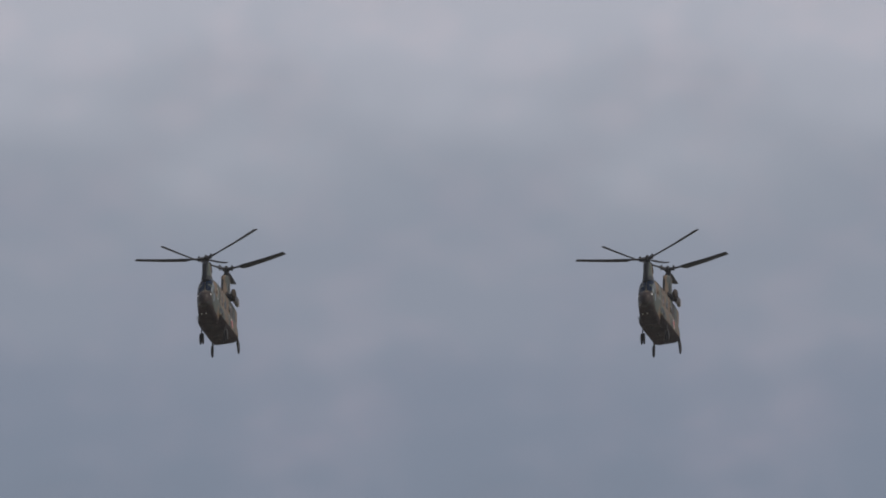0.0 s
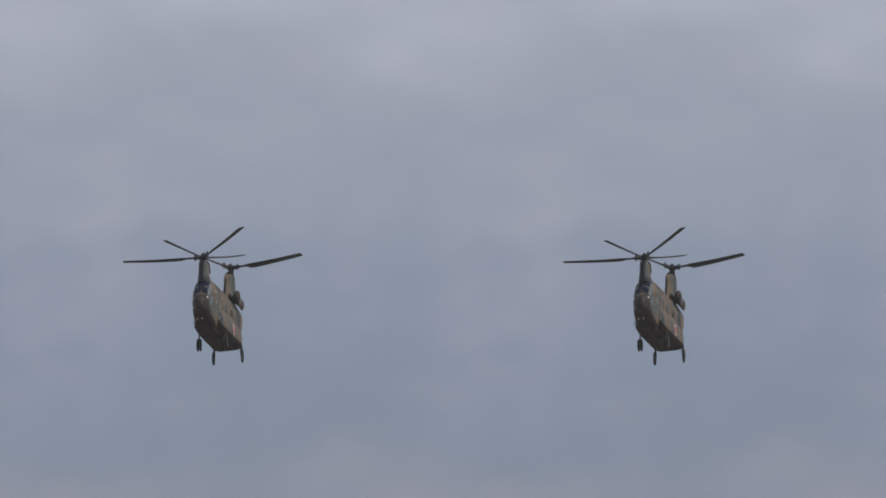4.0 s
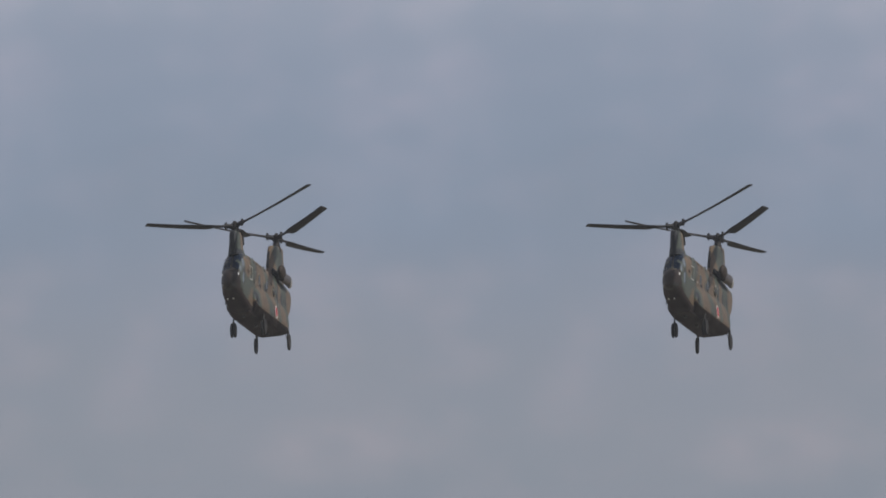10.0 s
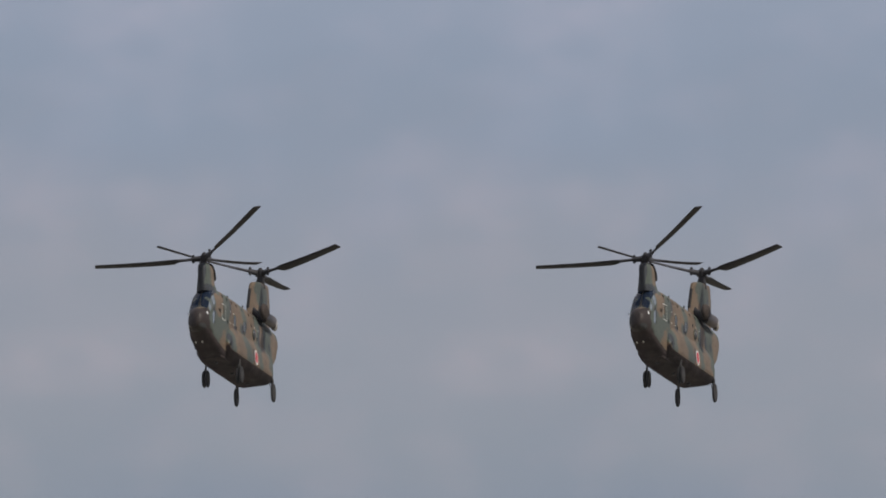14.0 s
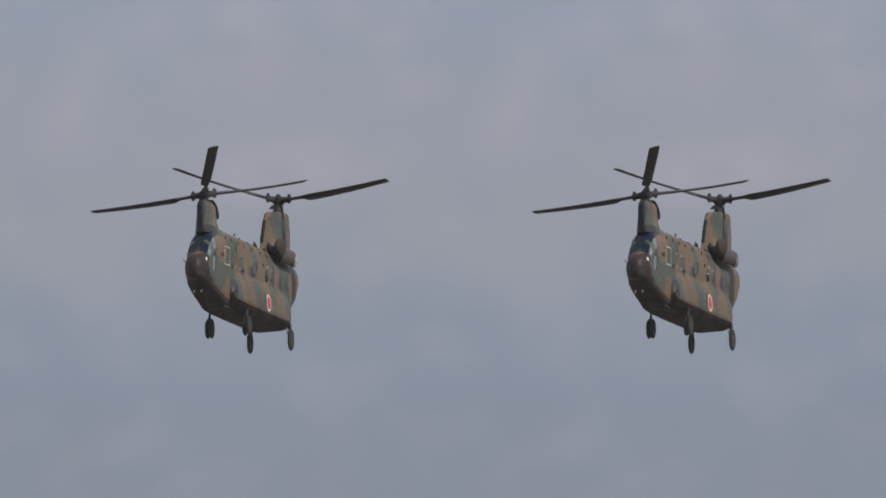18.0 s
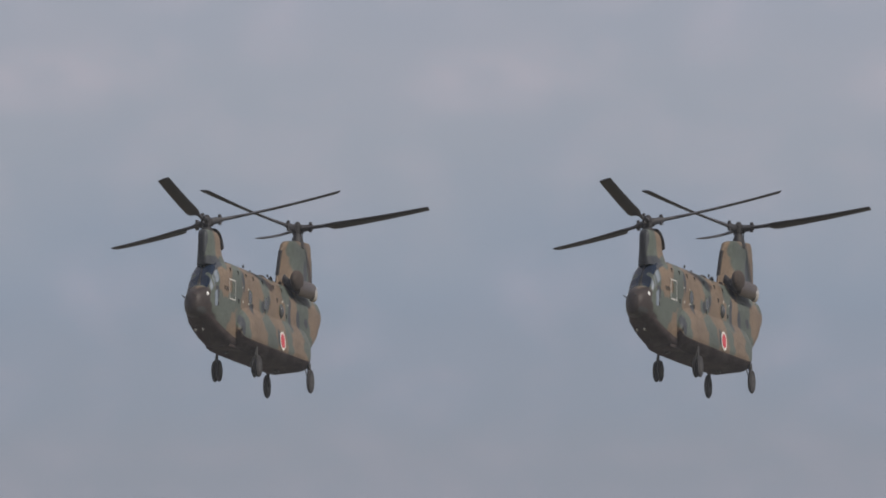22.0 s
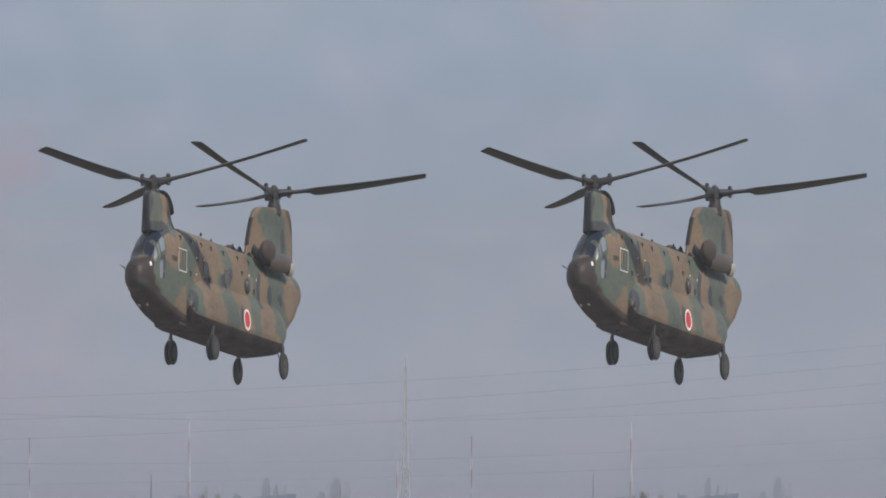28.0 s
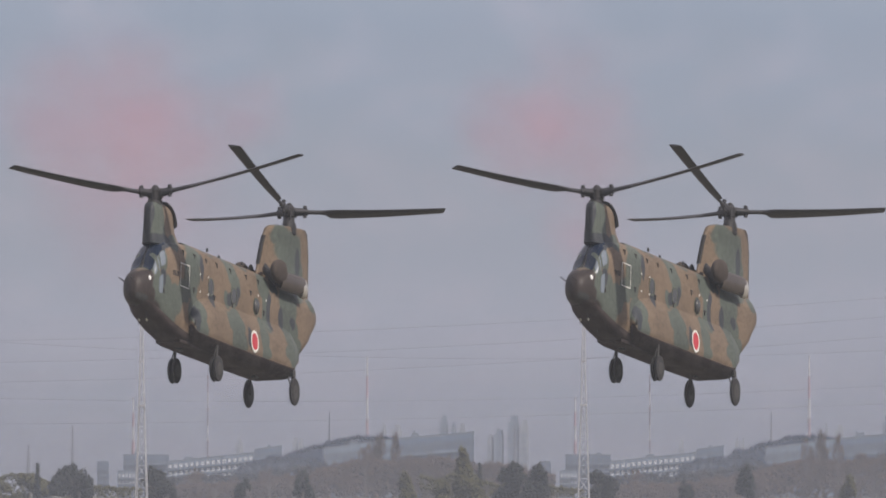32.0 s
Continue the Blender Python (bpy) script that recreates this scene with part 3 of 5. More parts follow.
def build_details(parent):
    for side in (-1, 1):
        # escape-window outline beside the cockpit, a white painted frame
        bm = bmesh.new()
        z0, z1, x0, x1, t = 1.95, 2.62, -1.05, -1.78, 0.028
        for zc in (z0, z1):
            put_box(bm, hull_side((x0 + x1) / 2, zc, side, 0.004), (x0 - x1 + t, 0.02, t))
        for xc in (x0, x1):
            put_box(bm, hull_side(xc, (z0 + z1) / 2, side, 0.004), (t, 0.02, z1 - z0 + t))
        part("door_marking", bm, M_WHITE, parent, "white painted outline of the crew door")
        bm = bmesh.new()
        put_box(bm, hull_side((x0 + x1) / 2 - 0.06, (z0 + z1) / 2 + 0.04, side, 0.002), (0.22, 0.02, 0.34), bevel=0.005)
        part("crew_door_window", bm, M_GREEN, parent)
        for k in range(4):
            bm = bmesh.new()
            put_box(bm, hull_side(-0.48 - 0.13 * k, 2.26, side, 0.003), (0.07, 0.02, 0.15))
            part("serial_bar", bm, M_DARK, parent)
        for x in (-3.67, -5.70):
            build_porthole(parent, x, 2.25, side)
        build_porthole(parent, -7.7, 2.2, side, 0.24, True)
        # steps, vents and lifting lugs on the flank
        for x, z in ((-1.4, 2.98), (-2.35, 2.98), (-3.35, 2.98), (-4.3, 2.98), (-5.5, 2.98), (-6.9, 2.98), (-8.0, 2.98), (-2.2, 1.98), (-4.0, 1.98), (-5.6, 1.98), (-7.2, 2.55), (-8.4, 2.1)):
            bm = bmesh.new()
            put_box(bm, hull_side(x, z + 0.04, side, 0.015), (0.17, 0.05, 0.045), bevel=0.008)
            put_box(bm, hull_side(x, z - 0.03, side, 0.012), (0.055, 0.05, 0.12), bevel=0.008)
            part("step_pocket", bm, M_DARK, parent)
        for x, z in ((-2.75, 2.5), (-3.45, 2.5), (-2.75, 2.0), (-3.45, 2.0), (-7.9, 2.55), (-8.6, 2.5), (-7.9, 1.8), (-8.6, 1.8)):
            bm = bmesh.new()
            put_lathe(bm, [(-0.02, 0.035), (0.02, 0.035), (0.03, 0.02)], hull_side(x, z, side), (0, side, 0), 10)
            part("bright_lug", bm, M_LAMP, parent)
        bm = bmesh.new()
        put_box(bm, Vector((-1.95, side * 1.72, 0.98)) - BASE, (0.16, 0.06, 0.18), bevel=0.02)
        part("fuel_cap", bm, M_DARK, parent)
        build_roundel(parent, side)
        # the flank's lower longeron, in the belly's shaded colour
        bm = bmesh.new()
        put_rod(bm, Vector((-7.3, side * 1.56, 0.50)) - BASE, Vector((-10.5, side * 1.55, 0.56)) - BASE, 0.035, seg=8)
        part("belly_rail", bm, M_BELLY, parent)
        bm = bmesh.new()
        put_lathe(bm, [(-0.05, 0.075), (0.03, 0.075), (0.06, 0.03)], Vector((0.42, -0.25 + side * 0.30, glide(HULL, 0.42)[0] - 0.01)) - BASE, (0.5, 0, -0.86), 16)
        part("landing_light", bm, M_LAMP, parent)
        # added glowing knob in place of the glint below the quarter window
        bm = bmesh.new()
        put_lathe(bm, [(-0.06, 0.09), (0.03, 0.09), (0.06, 0.07), (0.08, 0.045), (0.09, 0.01)], Vector((1.14, side * 0.84, 1.88)) - BASE, (0.1, side * 0.8, 0.6), 14)
        part("formation_light", bm, M_GLINT, parent, "small glowing spot put in for the sun's glint")
        # a dark vent below the quarter window
        bm = bmesh.new()
        ring = [hull_side(x, z, side, o) for o in (0.012, -0.03) for x, z in ((0.52, 1.56), (0.20, 1.56), (0.24, 1.72))]
        v = [bm.verts.new(p) for p in ring]
        for q in ((0, 1, 2), (5, 4, 3), (0, 3, 4, 1), (1, 4, 5, 2), (2, 5, 3, 0)):
            bm.faces.new([v[k] for k in q])
        part("vent", bm, M_VOID, parent)
        # pitot tubes
        bm = bmesh.new()
        put_rod(bm, Vector((1.95, side * 0.42, 1.72)) - BASE, Vector((2.38, side * 0.46, 1.78)) - BASE, 0.022, 0.016, 8)
        part("pitot_tube", bm, M_DARK, parent)
    # dark fairings round the rotor masts
    for hub, low in ((FRONT_HUB, 4.16), (REAR_HUB, 4.95)):
        bm = bmesh.new()
        put_lathe(bm, [(0.0, 0.46), (0.10, 0.44), (hub.z - low - 0.22, 0.30), (hub.z - low - 0.12, 0.24)], Vector((hub.x, 0, low)) - BASE, (0, 0, 1), 24)
        part("mast_fairing", bm, M_DARK, parent)
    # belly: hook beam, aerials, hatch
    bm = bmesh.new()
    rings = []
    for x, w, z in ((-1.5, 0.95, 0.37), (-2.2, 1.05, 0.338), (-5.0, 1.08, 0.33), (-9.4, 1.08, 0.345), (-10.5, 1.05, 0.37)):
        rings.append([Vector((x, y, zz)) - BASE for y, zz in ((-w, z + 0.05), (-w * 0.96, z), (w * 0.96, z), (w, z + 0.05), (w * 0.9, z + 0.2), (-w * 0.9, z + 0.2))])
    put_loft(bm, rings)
    part("belly_panel", bm, M_BELLY, parent, "underside panel coloured dark as if in shade")
    # this sheet paints the shade that falls below the nose
    hull_patch("belly_skin", parent, M_BELLY, (1.42, -2.35), (212, 328), 0.014, "added sheet below the nose, coloured dark as if in shade", corner=0.05, nx=33, na=61)
    for x in (-2.6, -6.0, -9.2):
        bm = bmesh.new()
        put_box(bm, Vector((x, 0, 0.34)) - BASE, (0.34, 0.30, 0.14), bevel=0.04)
        part("cargo_hook", bm, M_DARK, parent)
    for x, y, h in ((0.9, 0.35, 0.34), (0.75, -0.35, 0.34), (-0.4, 0.0, 0.26), (-1.3, 0.5, 0.2), (-8.6, 0.0, 0.22)):
        bm = bmesh.new()
        z = glide(HULL, x)[0] + 0.05
        put_rod(bm, Vector((x, y, z)) - BASE, Vector((x - 0.10, y, z - h)) - BASE, 0.03, 0.012, 8)
        part("blade_aerial", bm, M_DARK, parent)
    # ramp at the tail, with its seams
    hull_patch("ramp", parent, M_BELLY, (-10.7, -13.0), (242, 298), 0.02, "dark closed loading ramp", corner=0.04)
    # spine: drive-shaft tunnel, lamps and small aerials
    bm = bmesh.new()
    rings = []
    for x in (-2.2, -2.6, -5.0, -8.4, -8.9):
        rings.append([Vector((x, 0.34 * power(math.cos(math.pi * k / 11), 0.6), 3.27 + 0.12 * math.sin(math.pi * k / 11))) - BASE for k in range(12)])
    put_loft(bm, rings)
    part("shaft_tunnel", bm, M_CAMO, parent)
    for x, y in ((-4.4, 0.2), (-5.9, -0.2), (-7.4, 0.3)):
        bm = bmesh.new()
        put_lathe(bm, [(0, 0.07), (0.06, 0.07), (0.11, 0.03)], Vector((x, y, 3.42)) - BASE, (0, 0, 1), 14)
        part("beacon_lamp", bm, M_DARK, parent)


# rotor: leaning forward, leaning to the right, coning
ROTORS = {"front": (FRONT_HUB, 3.3, 1), "rear": (REAR_HUB, 3.6, -1)}
# seconds; lean of the rotor discs forward and to the right, front and rear
DISC_LEAN = [(0, 3.8, 2.4, -0.6, -4.8), (4, 4.3, 3.3, -0.1, -3.1), (9, 3.9, 5.1, -0.2, -2.1), (13, 3.4, 4.9, 0.9, -2.5), (17, 2.6, 5.3, 1.2, -1.1), (21, 3.1, 4.9, 1.2, -0.8),
             (25, 2.7, 5.0, 1.4, 0.1), (29, 3.8, 3.5, 1.4, 1.4), (32, 5.1, 2.8, 0.5, 2.2)]


def rotor_base(key, t=0.0):
    for a, b in zip(DISC_LEAN, DISC_LEAN[1:]):
        if t <= b[0] or b is DISC_LEAN[-1]:
            u = (t - a[0]) / (b[0] - a[0])
            lean = [p + (q - p) * u for p, q in zip(a[1:], b[1:])]
            break
    fore, side = lean[:2] if key == "front" else lean[2:]
    return Matrix.Translation(ROTORS[key][0] - BASE) @ pose(0, 0, 0, 0, fore, 0) @ pose(0, 0, 0, side, 0, 0)


def build_blade(parent, key):
    hub, cone, turn = ROTORS[key]
    bm = bmesh.new()
    rings = []
    # radius, chord, thickness, pitch
    for r, c, th, pt in ((1.05, 0.16, 0.13, 10), (1.9, 0.20, 0.12, 11), (2.15, 0.30, 0.12, 12), (2.55, 0.72, 0.10, 12), (3.0, 0.81, 0.095, 11), (4.6, 0.81, 0.09, 9), (6.2, 0.81, 0.085, 7), (7.7, 0.81, 0.08, 5),
                         (8.8, 0.81, 0.075, 3.5), (9.35, 0.80, 0.07, 3), (9.45, 0.74, 0.04, 3)):
        pt *= 0.6 if turn > 0 else 1.0
        z = math.sin(radians(cone)) * r - 0.05 * math.sin(math.pi * min(1, r / 9.45))
        ring = []
        for k in range(12):
            a = 2 * math.pi * k / 12
            u = math.cos(a)
            y, h = c * (0.5 * u + (0.2 if c > 0.5 else 0.0) * -1), th / 2 * math.sin(a) * (1.0 + 0.45 * u if c > 0.5 else 1.0)
            q = radians(pt)
            ring.append(Vector((r, turn * (y * math.cos(q) - h * math.sin(q)), z + y * math.sin(q) + h * math.cos(q))))
        rings.append(ring)
    put_loft(bm, rings)
    # lag damper and hinge pin at the root
    z = math.sin(radians(cone)) * 0.9
    put_rod(bm, (0.25, 0, z * 0.2), (1.1, 0, z), 0.13, 0.11, 12)
    put_rod(bm, (0.94, 0, z - 0.15), (0.94, 0, z + 0.15), 0.085, seg=12)
    put_rod(bm, (0.94, 0, z + 0.10), (0.94, 0, z + 0.17), 0.12, seg=14)
    put_rod(bm, (0.94, 0, z - 0.17), (0.94, 0, z - 0.10), 0.12, seg=14)
    put_rod(bm, (0.35, turn * 0.22, 0.02), (1.15, turn * 0.16, z), 0.05, seg=8)
    return part(key + "_rotor_blade", bm, M_BLADE, parent)


def build_hub(parent, key):
    bm = bmesh.new()
    put_lathe(bm, [(-0.22, 0.16), (-0.16, 0.30), (0.10, 0.32), (0.18, 0.24), (0.26, 0.12)], (0, 0, 0), (0, 0, 1), 20)
    for k in range(3):
        a = 2 * math.pi * k / 3
        d = Vector((math.cos(a), math.sin(a), 0))
        put_rod(bm, d * 0.15, d * 0.45, 0.16, 0.15, 12)
        b = Vector((math.cos(a + 0.5), math.sin(a + 0.5), 0)) * 0.36
        put_rod(bm, b + Vector((0, 0, -0.45)), b + Vector((0, 0, 0.0)), 0.032, seg=8)
    put_lathe(bm, [(-0.74, 0.34), (-0.66, 0.44), (-0.50, 0.44), (-0.36, 0.40), (-0.24, 0.28)], (0, 0, 0), (0, 0, 1), 20)
    put_rod(bm, (0, 0, -0.66), (0, 0, -0.1), 0.17, seg=16)
    return part(key + "_rotor_hub", bm, M_DARK, parent)


def build_helicopter():
    top = new("helicopter")
    tagged(top, "tandem-rotor transport helicopter in brown and green camouflage, hovering low", "helicopter", "helicopters in the air")
    f = build_fuselage(top)
    for side in (-1, 1):
        build_sponson(f, side)
        build_engine(f, side)
    build_front_pylon(f)
    build_rear_pylon(f)
    build_glazing(f)
    build_gear(f)
    build_details(f)
    for key in ("front", "rear"):
        h = build_hub(f, key)
        h.matrix_basis = rotor_base(key)
        for k in range(3):
            b = build_blade(f, key)
            b.matrix_basis = rotor_base(key) @ pose(0, 0, 0, 0, 0, 120 * k)
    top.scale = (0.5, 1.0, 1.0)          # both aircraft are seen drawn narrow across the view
    return top


# ------------------------------------------------------------------ the ground and what stands on it
M_GRASS = material("winter_grass", (0.17, 0.155, 0.115), 0.9, bump=0.4, scale=0.05, vary=0.25, gloss=0.03)
M_BARK = material("grey_bark", (0.14, 0.12, 0.105), 0.9, vary=0.2, gloss=0.03)
M_EVERGREEN = material("evergreen_leaves", (0.022, 0.025, 0.024), 0.8, scale=0.8, vary=0.3, gloss=0.03)
M_BARE = material("bare_winter_twigs", (0.080, 0.057, 0.046), 0.9, scale=0.5, vary=0.38, gloss=0.03)
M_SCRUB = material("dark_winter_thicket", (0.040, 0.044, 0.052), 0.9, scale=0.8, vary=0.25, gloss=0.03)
M_OLIVE = material("dull_olive_leaves", (0.066, 0.062, 0.028), 0.85, scale=0.8, vary=0.25, gloss=0.03)
# blue distance haze is mixed into the woodland, wall and tower colours
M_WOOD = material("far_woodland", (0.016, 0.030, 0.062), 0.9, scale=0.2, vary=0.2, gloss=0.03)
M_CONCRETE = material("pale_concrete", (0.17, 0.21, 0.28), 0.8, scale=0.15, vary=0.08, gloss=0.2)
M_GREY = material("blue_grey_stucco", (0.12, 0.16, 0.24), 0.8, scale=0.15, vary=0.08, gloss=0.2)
M_PANE = material("dim_window_glass", (0.10, 0.12, 0.16), 0.3, vary=0.05)
# sky light on these panes is put into their pale base colour
M_PALEPANE = material("sky_toned_window_glass", (0.42, 0.44, 0.48), 0.35, vary=0.1)
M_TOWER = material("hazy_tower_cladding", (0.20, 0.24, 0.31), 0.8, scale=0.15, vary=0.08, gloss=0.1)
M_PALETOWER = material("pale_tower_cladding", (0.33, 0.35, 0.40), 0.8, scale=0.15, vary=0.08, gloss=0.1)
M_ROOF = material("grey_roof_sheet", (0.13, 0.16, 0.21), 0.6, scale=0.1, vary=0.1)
M_GALV = material("galvanised_steel", (0.38, 0.39, 0.43), 0.5, metal=0.2, scale=0.5, vary=0.1)
M_MASTRED = material("dull_red_mast_paint", (0.14, 0.085, 0.10), 0.6, scale=0.3, vary=0.08)
# haze is painted into these mast bands, bringing them near the sky's tone
M_MASTWHITE = material("faded_white_mast_paint", (0.44, 0.42, 0.44), 0.6, scale=0.3, vary=0.08)
M_MASTPALE = material("far_haze_white_mast_paint", (0.45, 0.455, 0.50), 0.6, scale=0.3, vary=0.04)
M_MASTPINK = material("far_haze_red_mast_paint", (0.36, 0.26, 0.31), 0.6, scale=0.3, vary=0.05)
M_DULLMAST = material("dull_mast_steel", (0.17, 0.17, 0.20), 0.6, scale=0.3, vary=0.08)
M_WIRE = material("weathered_cable", (0.17, 0.17, 0.19), 0.6)

LENS = 784 / math.tan(radians(2.5))      # units of bearing per radian
TWIN = 782.0                             # the skyline comes twice, side by side


def spot(c, e, far):
    """The place at bearing c (along the skyline), height e above the horizon, at that distance."""
    return Vector((far * math.tan((c - 1150.0) / LENS), far, 1.6 + e * far / LENS))


def build_ground():
    bm = bmesh.new()
    xs, ys = [-4800, -2000, -600, 0, 600, 2000, 4800], [-1500, -200, 200, 700, 1200, 1800, 2600, 3600, 4900]
    vs = [[bm.verts.new((x, y, 0)) for x in xs] for y in ys]
    for j in range(len(ys) - 1):
        for i in range(len(xs) - 1):
            bm.faces.new((vs[j][i], vs[j][i + 1], vs[j + 1][i + 1], vs[j + 1][i]))
    g = part("ground", bm, M_GRASS, None, smooth=False)
    tagged(g, "flat field of dry winter grass reaching to the horizon", "ground", kind="structure")


rnd = random.Random(7)


def clump(bm, p, r, flat=1.0):
    """One ragged tuft of leaves or twigs: a small uneven eight-sided lump."""
    ax = [Vector(d) * r * rnd.uniform(0.55, 1.25) for d in ((0.6, 0, 0), (-0.6, 0, 0), (0, 1, 0), (0, -1, 0), (0, 0, flat), (0, 0, -flat))]
    spin_ = Euler((rnd.uniform(-.5, .5), rnd.uniform(-.5, .5), rnd.uniform(0, 6.28))).to_matrix()
    v = [bm.verts.new(p + spin_ @ a) for a in ax]
    for a, b, c in ((0, 2, 4), (2, 1, 4), (1, 3, 4), (3, 0, 4), (2, 0, 5), (1, 2, 5), (3, 1, 5), (0, 3, 5)):
        bm.faces.new((v[a], v[b], v[c]))


def twig(bm, p, way, length, wide):
    """A thin sliver: one spray of bare twigs."""
    side = way.cross(Vector((rnd.uniform(-1, 1), rnd.uniform(-1, 1), 0.2))).normalized() * wide
    v = [bm.verts.new(q) for q in (p - side, p + side, p + way * length)]
    bm.faces.new(v)


def build_tree(c, far, top, width, kind):
    """kind: round evergreen, bare crown, tall poplar, conifer."""
    base = spot(c, 0, far)
    base.z = 0
    s = far / LENS
    h, w = 1.6 + top * s, width * s
    mat = {"round": M_EVERGREEN, "olive": M_OLIVE, "bare": M_BARE, "poplar": M_BARE, "conifer": M_EVERGREEN}[kind]
    label = {"round": "dense dark evergreen tree at the field's edge", "olive": "dull olive-green bushy tree at the field's edge", "bare": "leafless brown-grey winter tree with fine twigs",
             "poplar": "tall narrow leafless winter tree", "conifer": "small dark pointed conifer"}[kind]
    tree = tagged(new("tree"), label, "tree", "trees along the field")
    tree.location = base
    bm = bmesh.new()
    put_rod(bm, (0, 0, 0), (0, 0, h * 0.55), w * 0.035 + 0.05, w * 0.02 + 0.02, 7)
    for k in range(6):
        a = k * 1.05 + rnd.random()
        z = h * (0.25 + 0.06 * k)
        put_rod(bm, (0, 0, z), (0.38 * w * math.cos(a), w * 0.6 * math.sin(a), z + h * 0.28), 0.05, 0.015, 5)
    part("trunk", bm, M_BARK, tree)
    bm = bmesh.new()
    lobes = [(rnd.uniform(-0.27, 0.27), rnd.uniform(-0.5, 0.5), rnd.uniform(0.12, 0.76), rnd.uniform(0.18, 0.32)) for _ in range(7)]
    twiggy = kind in ("bare", "poplar")
    for k in range(int(min(1500, 26 * w * h)) if twiggy else 760):
        t = rnd.random()
        if kind in ("poplar", "conifer"):
            z = h * (0.06 + 0.94 * t)
            r = w * 0.5 * (math.sin(math.pi * min(1, 0.12 + 0.88 * t)) ** 0.6 if kind == "poplar" else 1.05 - t)
            p = Vector((rnd.uniform(-r, r), rnd.uniform(-r, r) * 2, z))
        else:
            lx, ly, lz, lr = lobes[k % 7]
            d = Vector((rnd.gauss(0, 1), rnd.gauss(0, 1), rnd.gauss(0, 1))).normalized() * lr * rnd.random() ** 0.35
            p = Vector(((lx + d.x) * w, (ly + d.y) * w * 2, max(0.1, (lz + d.z * 0.75) * h)))
            p.z = min(p.z, h * rnd.uniform(0.90, 1.02))
            if not twiggy:
                p.z = max(0.1, p.z * (1.06 - 0.65 * min(1.0, abs(p.x) / (0.56 * w)) ** 2))      # a domed crown
        if twiggy:
            way = Vector((p.x * 0.4 / w + rnd.gauss(0, 0.22), rnd.gauss(0, 0.3), 1)).normalized()
            twig(bm, p, way, h * rnd.uniform(0.05, 0.13), 0.035 + 0.004 * h)
        else:
            clump(bm, p, (w + h) * rnd.uniform(0.018, 0.042), rnd.uniform(0.8, 1.5))
    part("crown", bm, mat, tree, crease=0)
    return tree


def build_thicket(name, mat, label, far, outline, depth, size, count, low=-14, twigs=False, ragged=7):
    """Woods or bushes too many to count, filling the skyline under an outline of (bearing, height)."""
    bm = bmesh.new()
    s = far / LENS
    for k in range(count):
        c = outline[0][0] + (outline[-1][0] - outline[0][0]) * rnd.random()
        for (a, p), (b, q) in zip(outline, outline[1:]):
            if c <= b:
                top = p + (q - p) * (c - a) / (b - a)
                break
        top += ragged * (noise.noise((c * 0.045, far, 0)) + 0.6 * noise.noise((c * 0.13, far, 3)))
        e = top - abs(rnd.gauss(0, 1)) * 0.5 * max(4, top - low) if k % 3 else top - rnd.random() * 5
        p = spot(c, max(low, e), far + rnd.uniform(0, depth))
        p.z = max(0.2, p.z)
        if twigs and k % 4:
            twig(bm, p, Vector((rnd.gauss(0, 0.25), rnd.gauss(0, 0.3), 1)).normalized(), size * s * rnd.uniform(1.5, 3.5), 0.05 * size * s)
        else:
            clump(bm, p, size * s * rnd.uniform(0.35, 0.9), rnd.uniform(0.7, 1.3))
    tagged(part(name, bm, mat, None, crease=0), label, "trees", kind="stuff")


def build_hill(shift):
    """The wooded rise behind the long building."""
    bm = bmesh.new()
    far = 3300
    line = [(-120, 20), (-95, 50), (-70, 66), (-40, 76), (0, 88), (40, 97), (90, 98), (150, 88), (210, 70), (260, 45), (310, 10)]
    rows = []
    for c, e in line:
        p = spot(c + shift, e - 6, far)
        rows.append([bm.verts.new(v) for v in (Vector((p.x, far - 500, 0)), Vector((p.x, far - 180, p.z * 0.7)), p, Vector((p.x, far + 500, 0)))])
    for a, b in zip(rows, rows[1:]):
        for k in range(3):
            bm.faces.new((a[k], b[k], b[k + 1], a[k + 1]))
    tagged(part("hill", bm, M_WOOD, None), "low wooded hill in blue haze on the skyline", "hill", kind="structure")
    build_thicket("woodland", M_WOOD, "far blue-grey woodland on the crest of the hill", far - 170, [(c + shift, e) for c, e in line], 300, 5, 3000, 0)


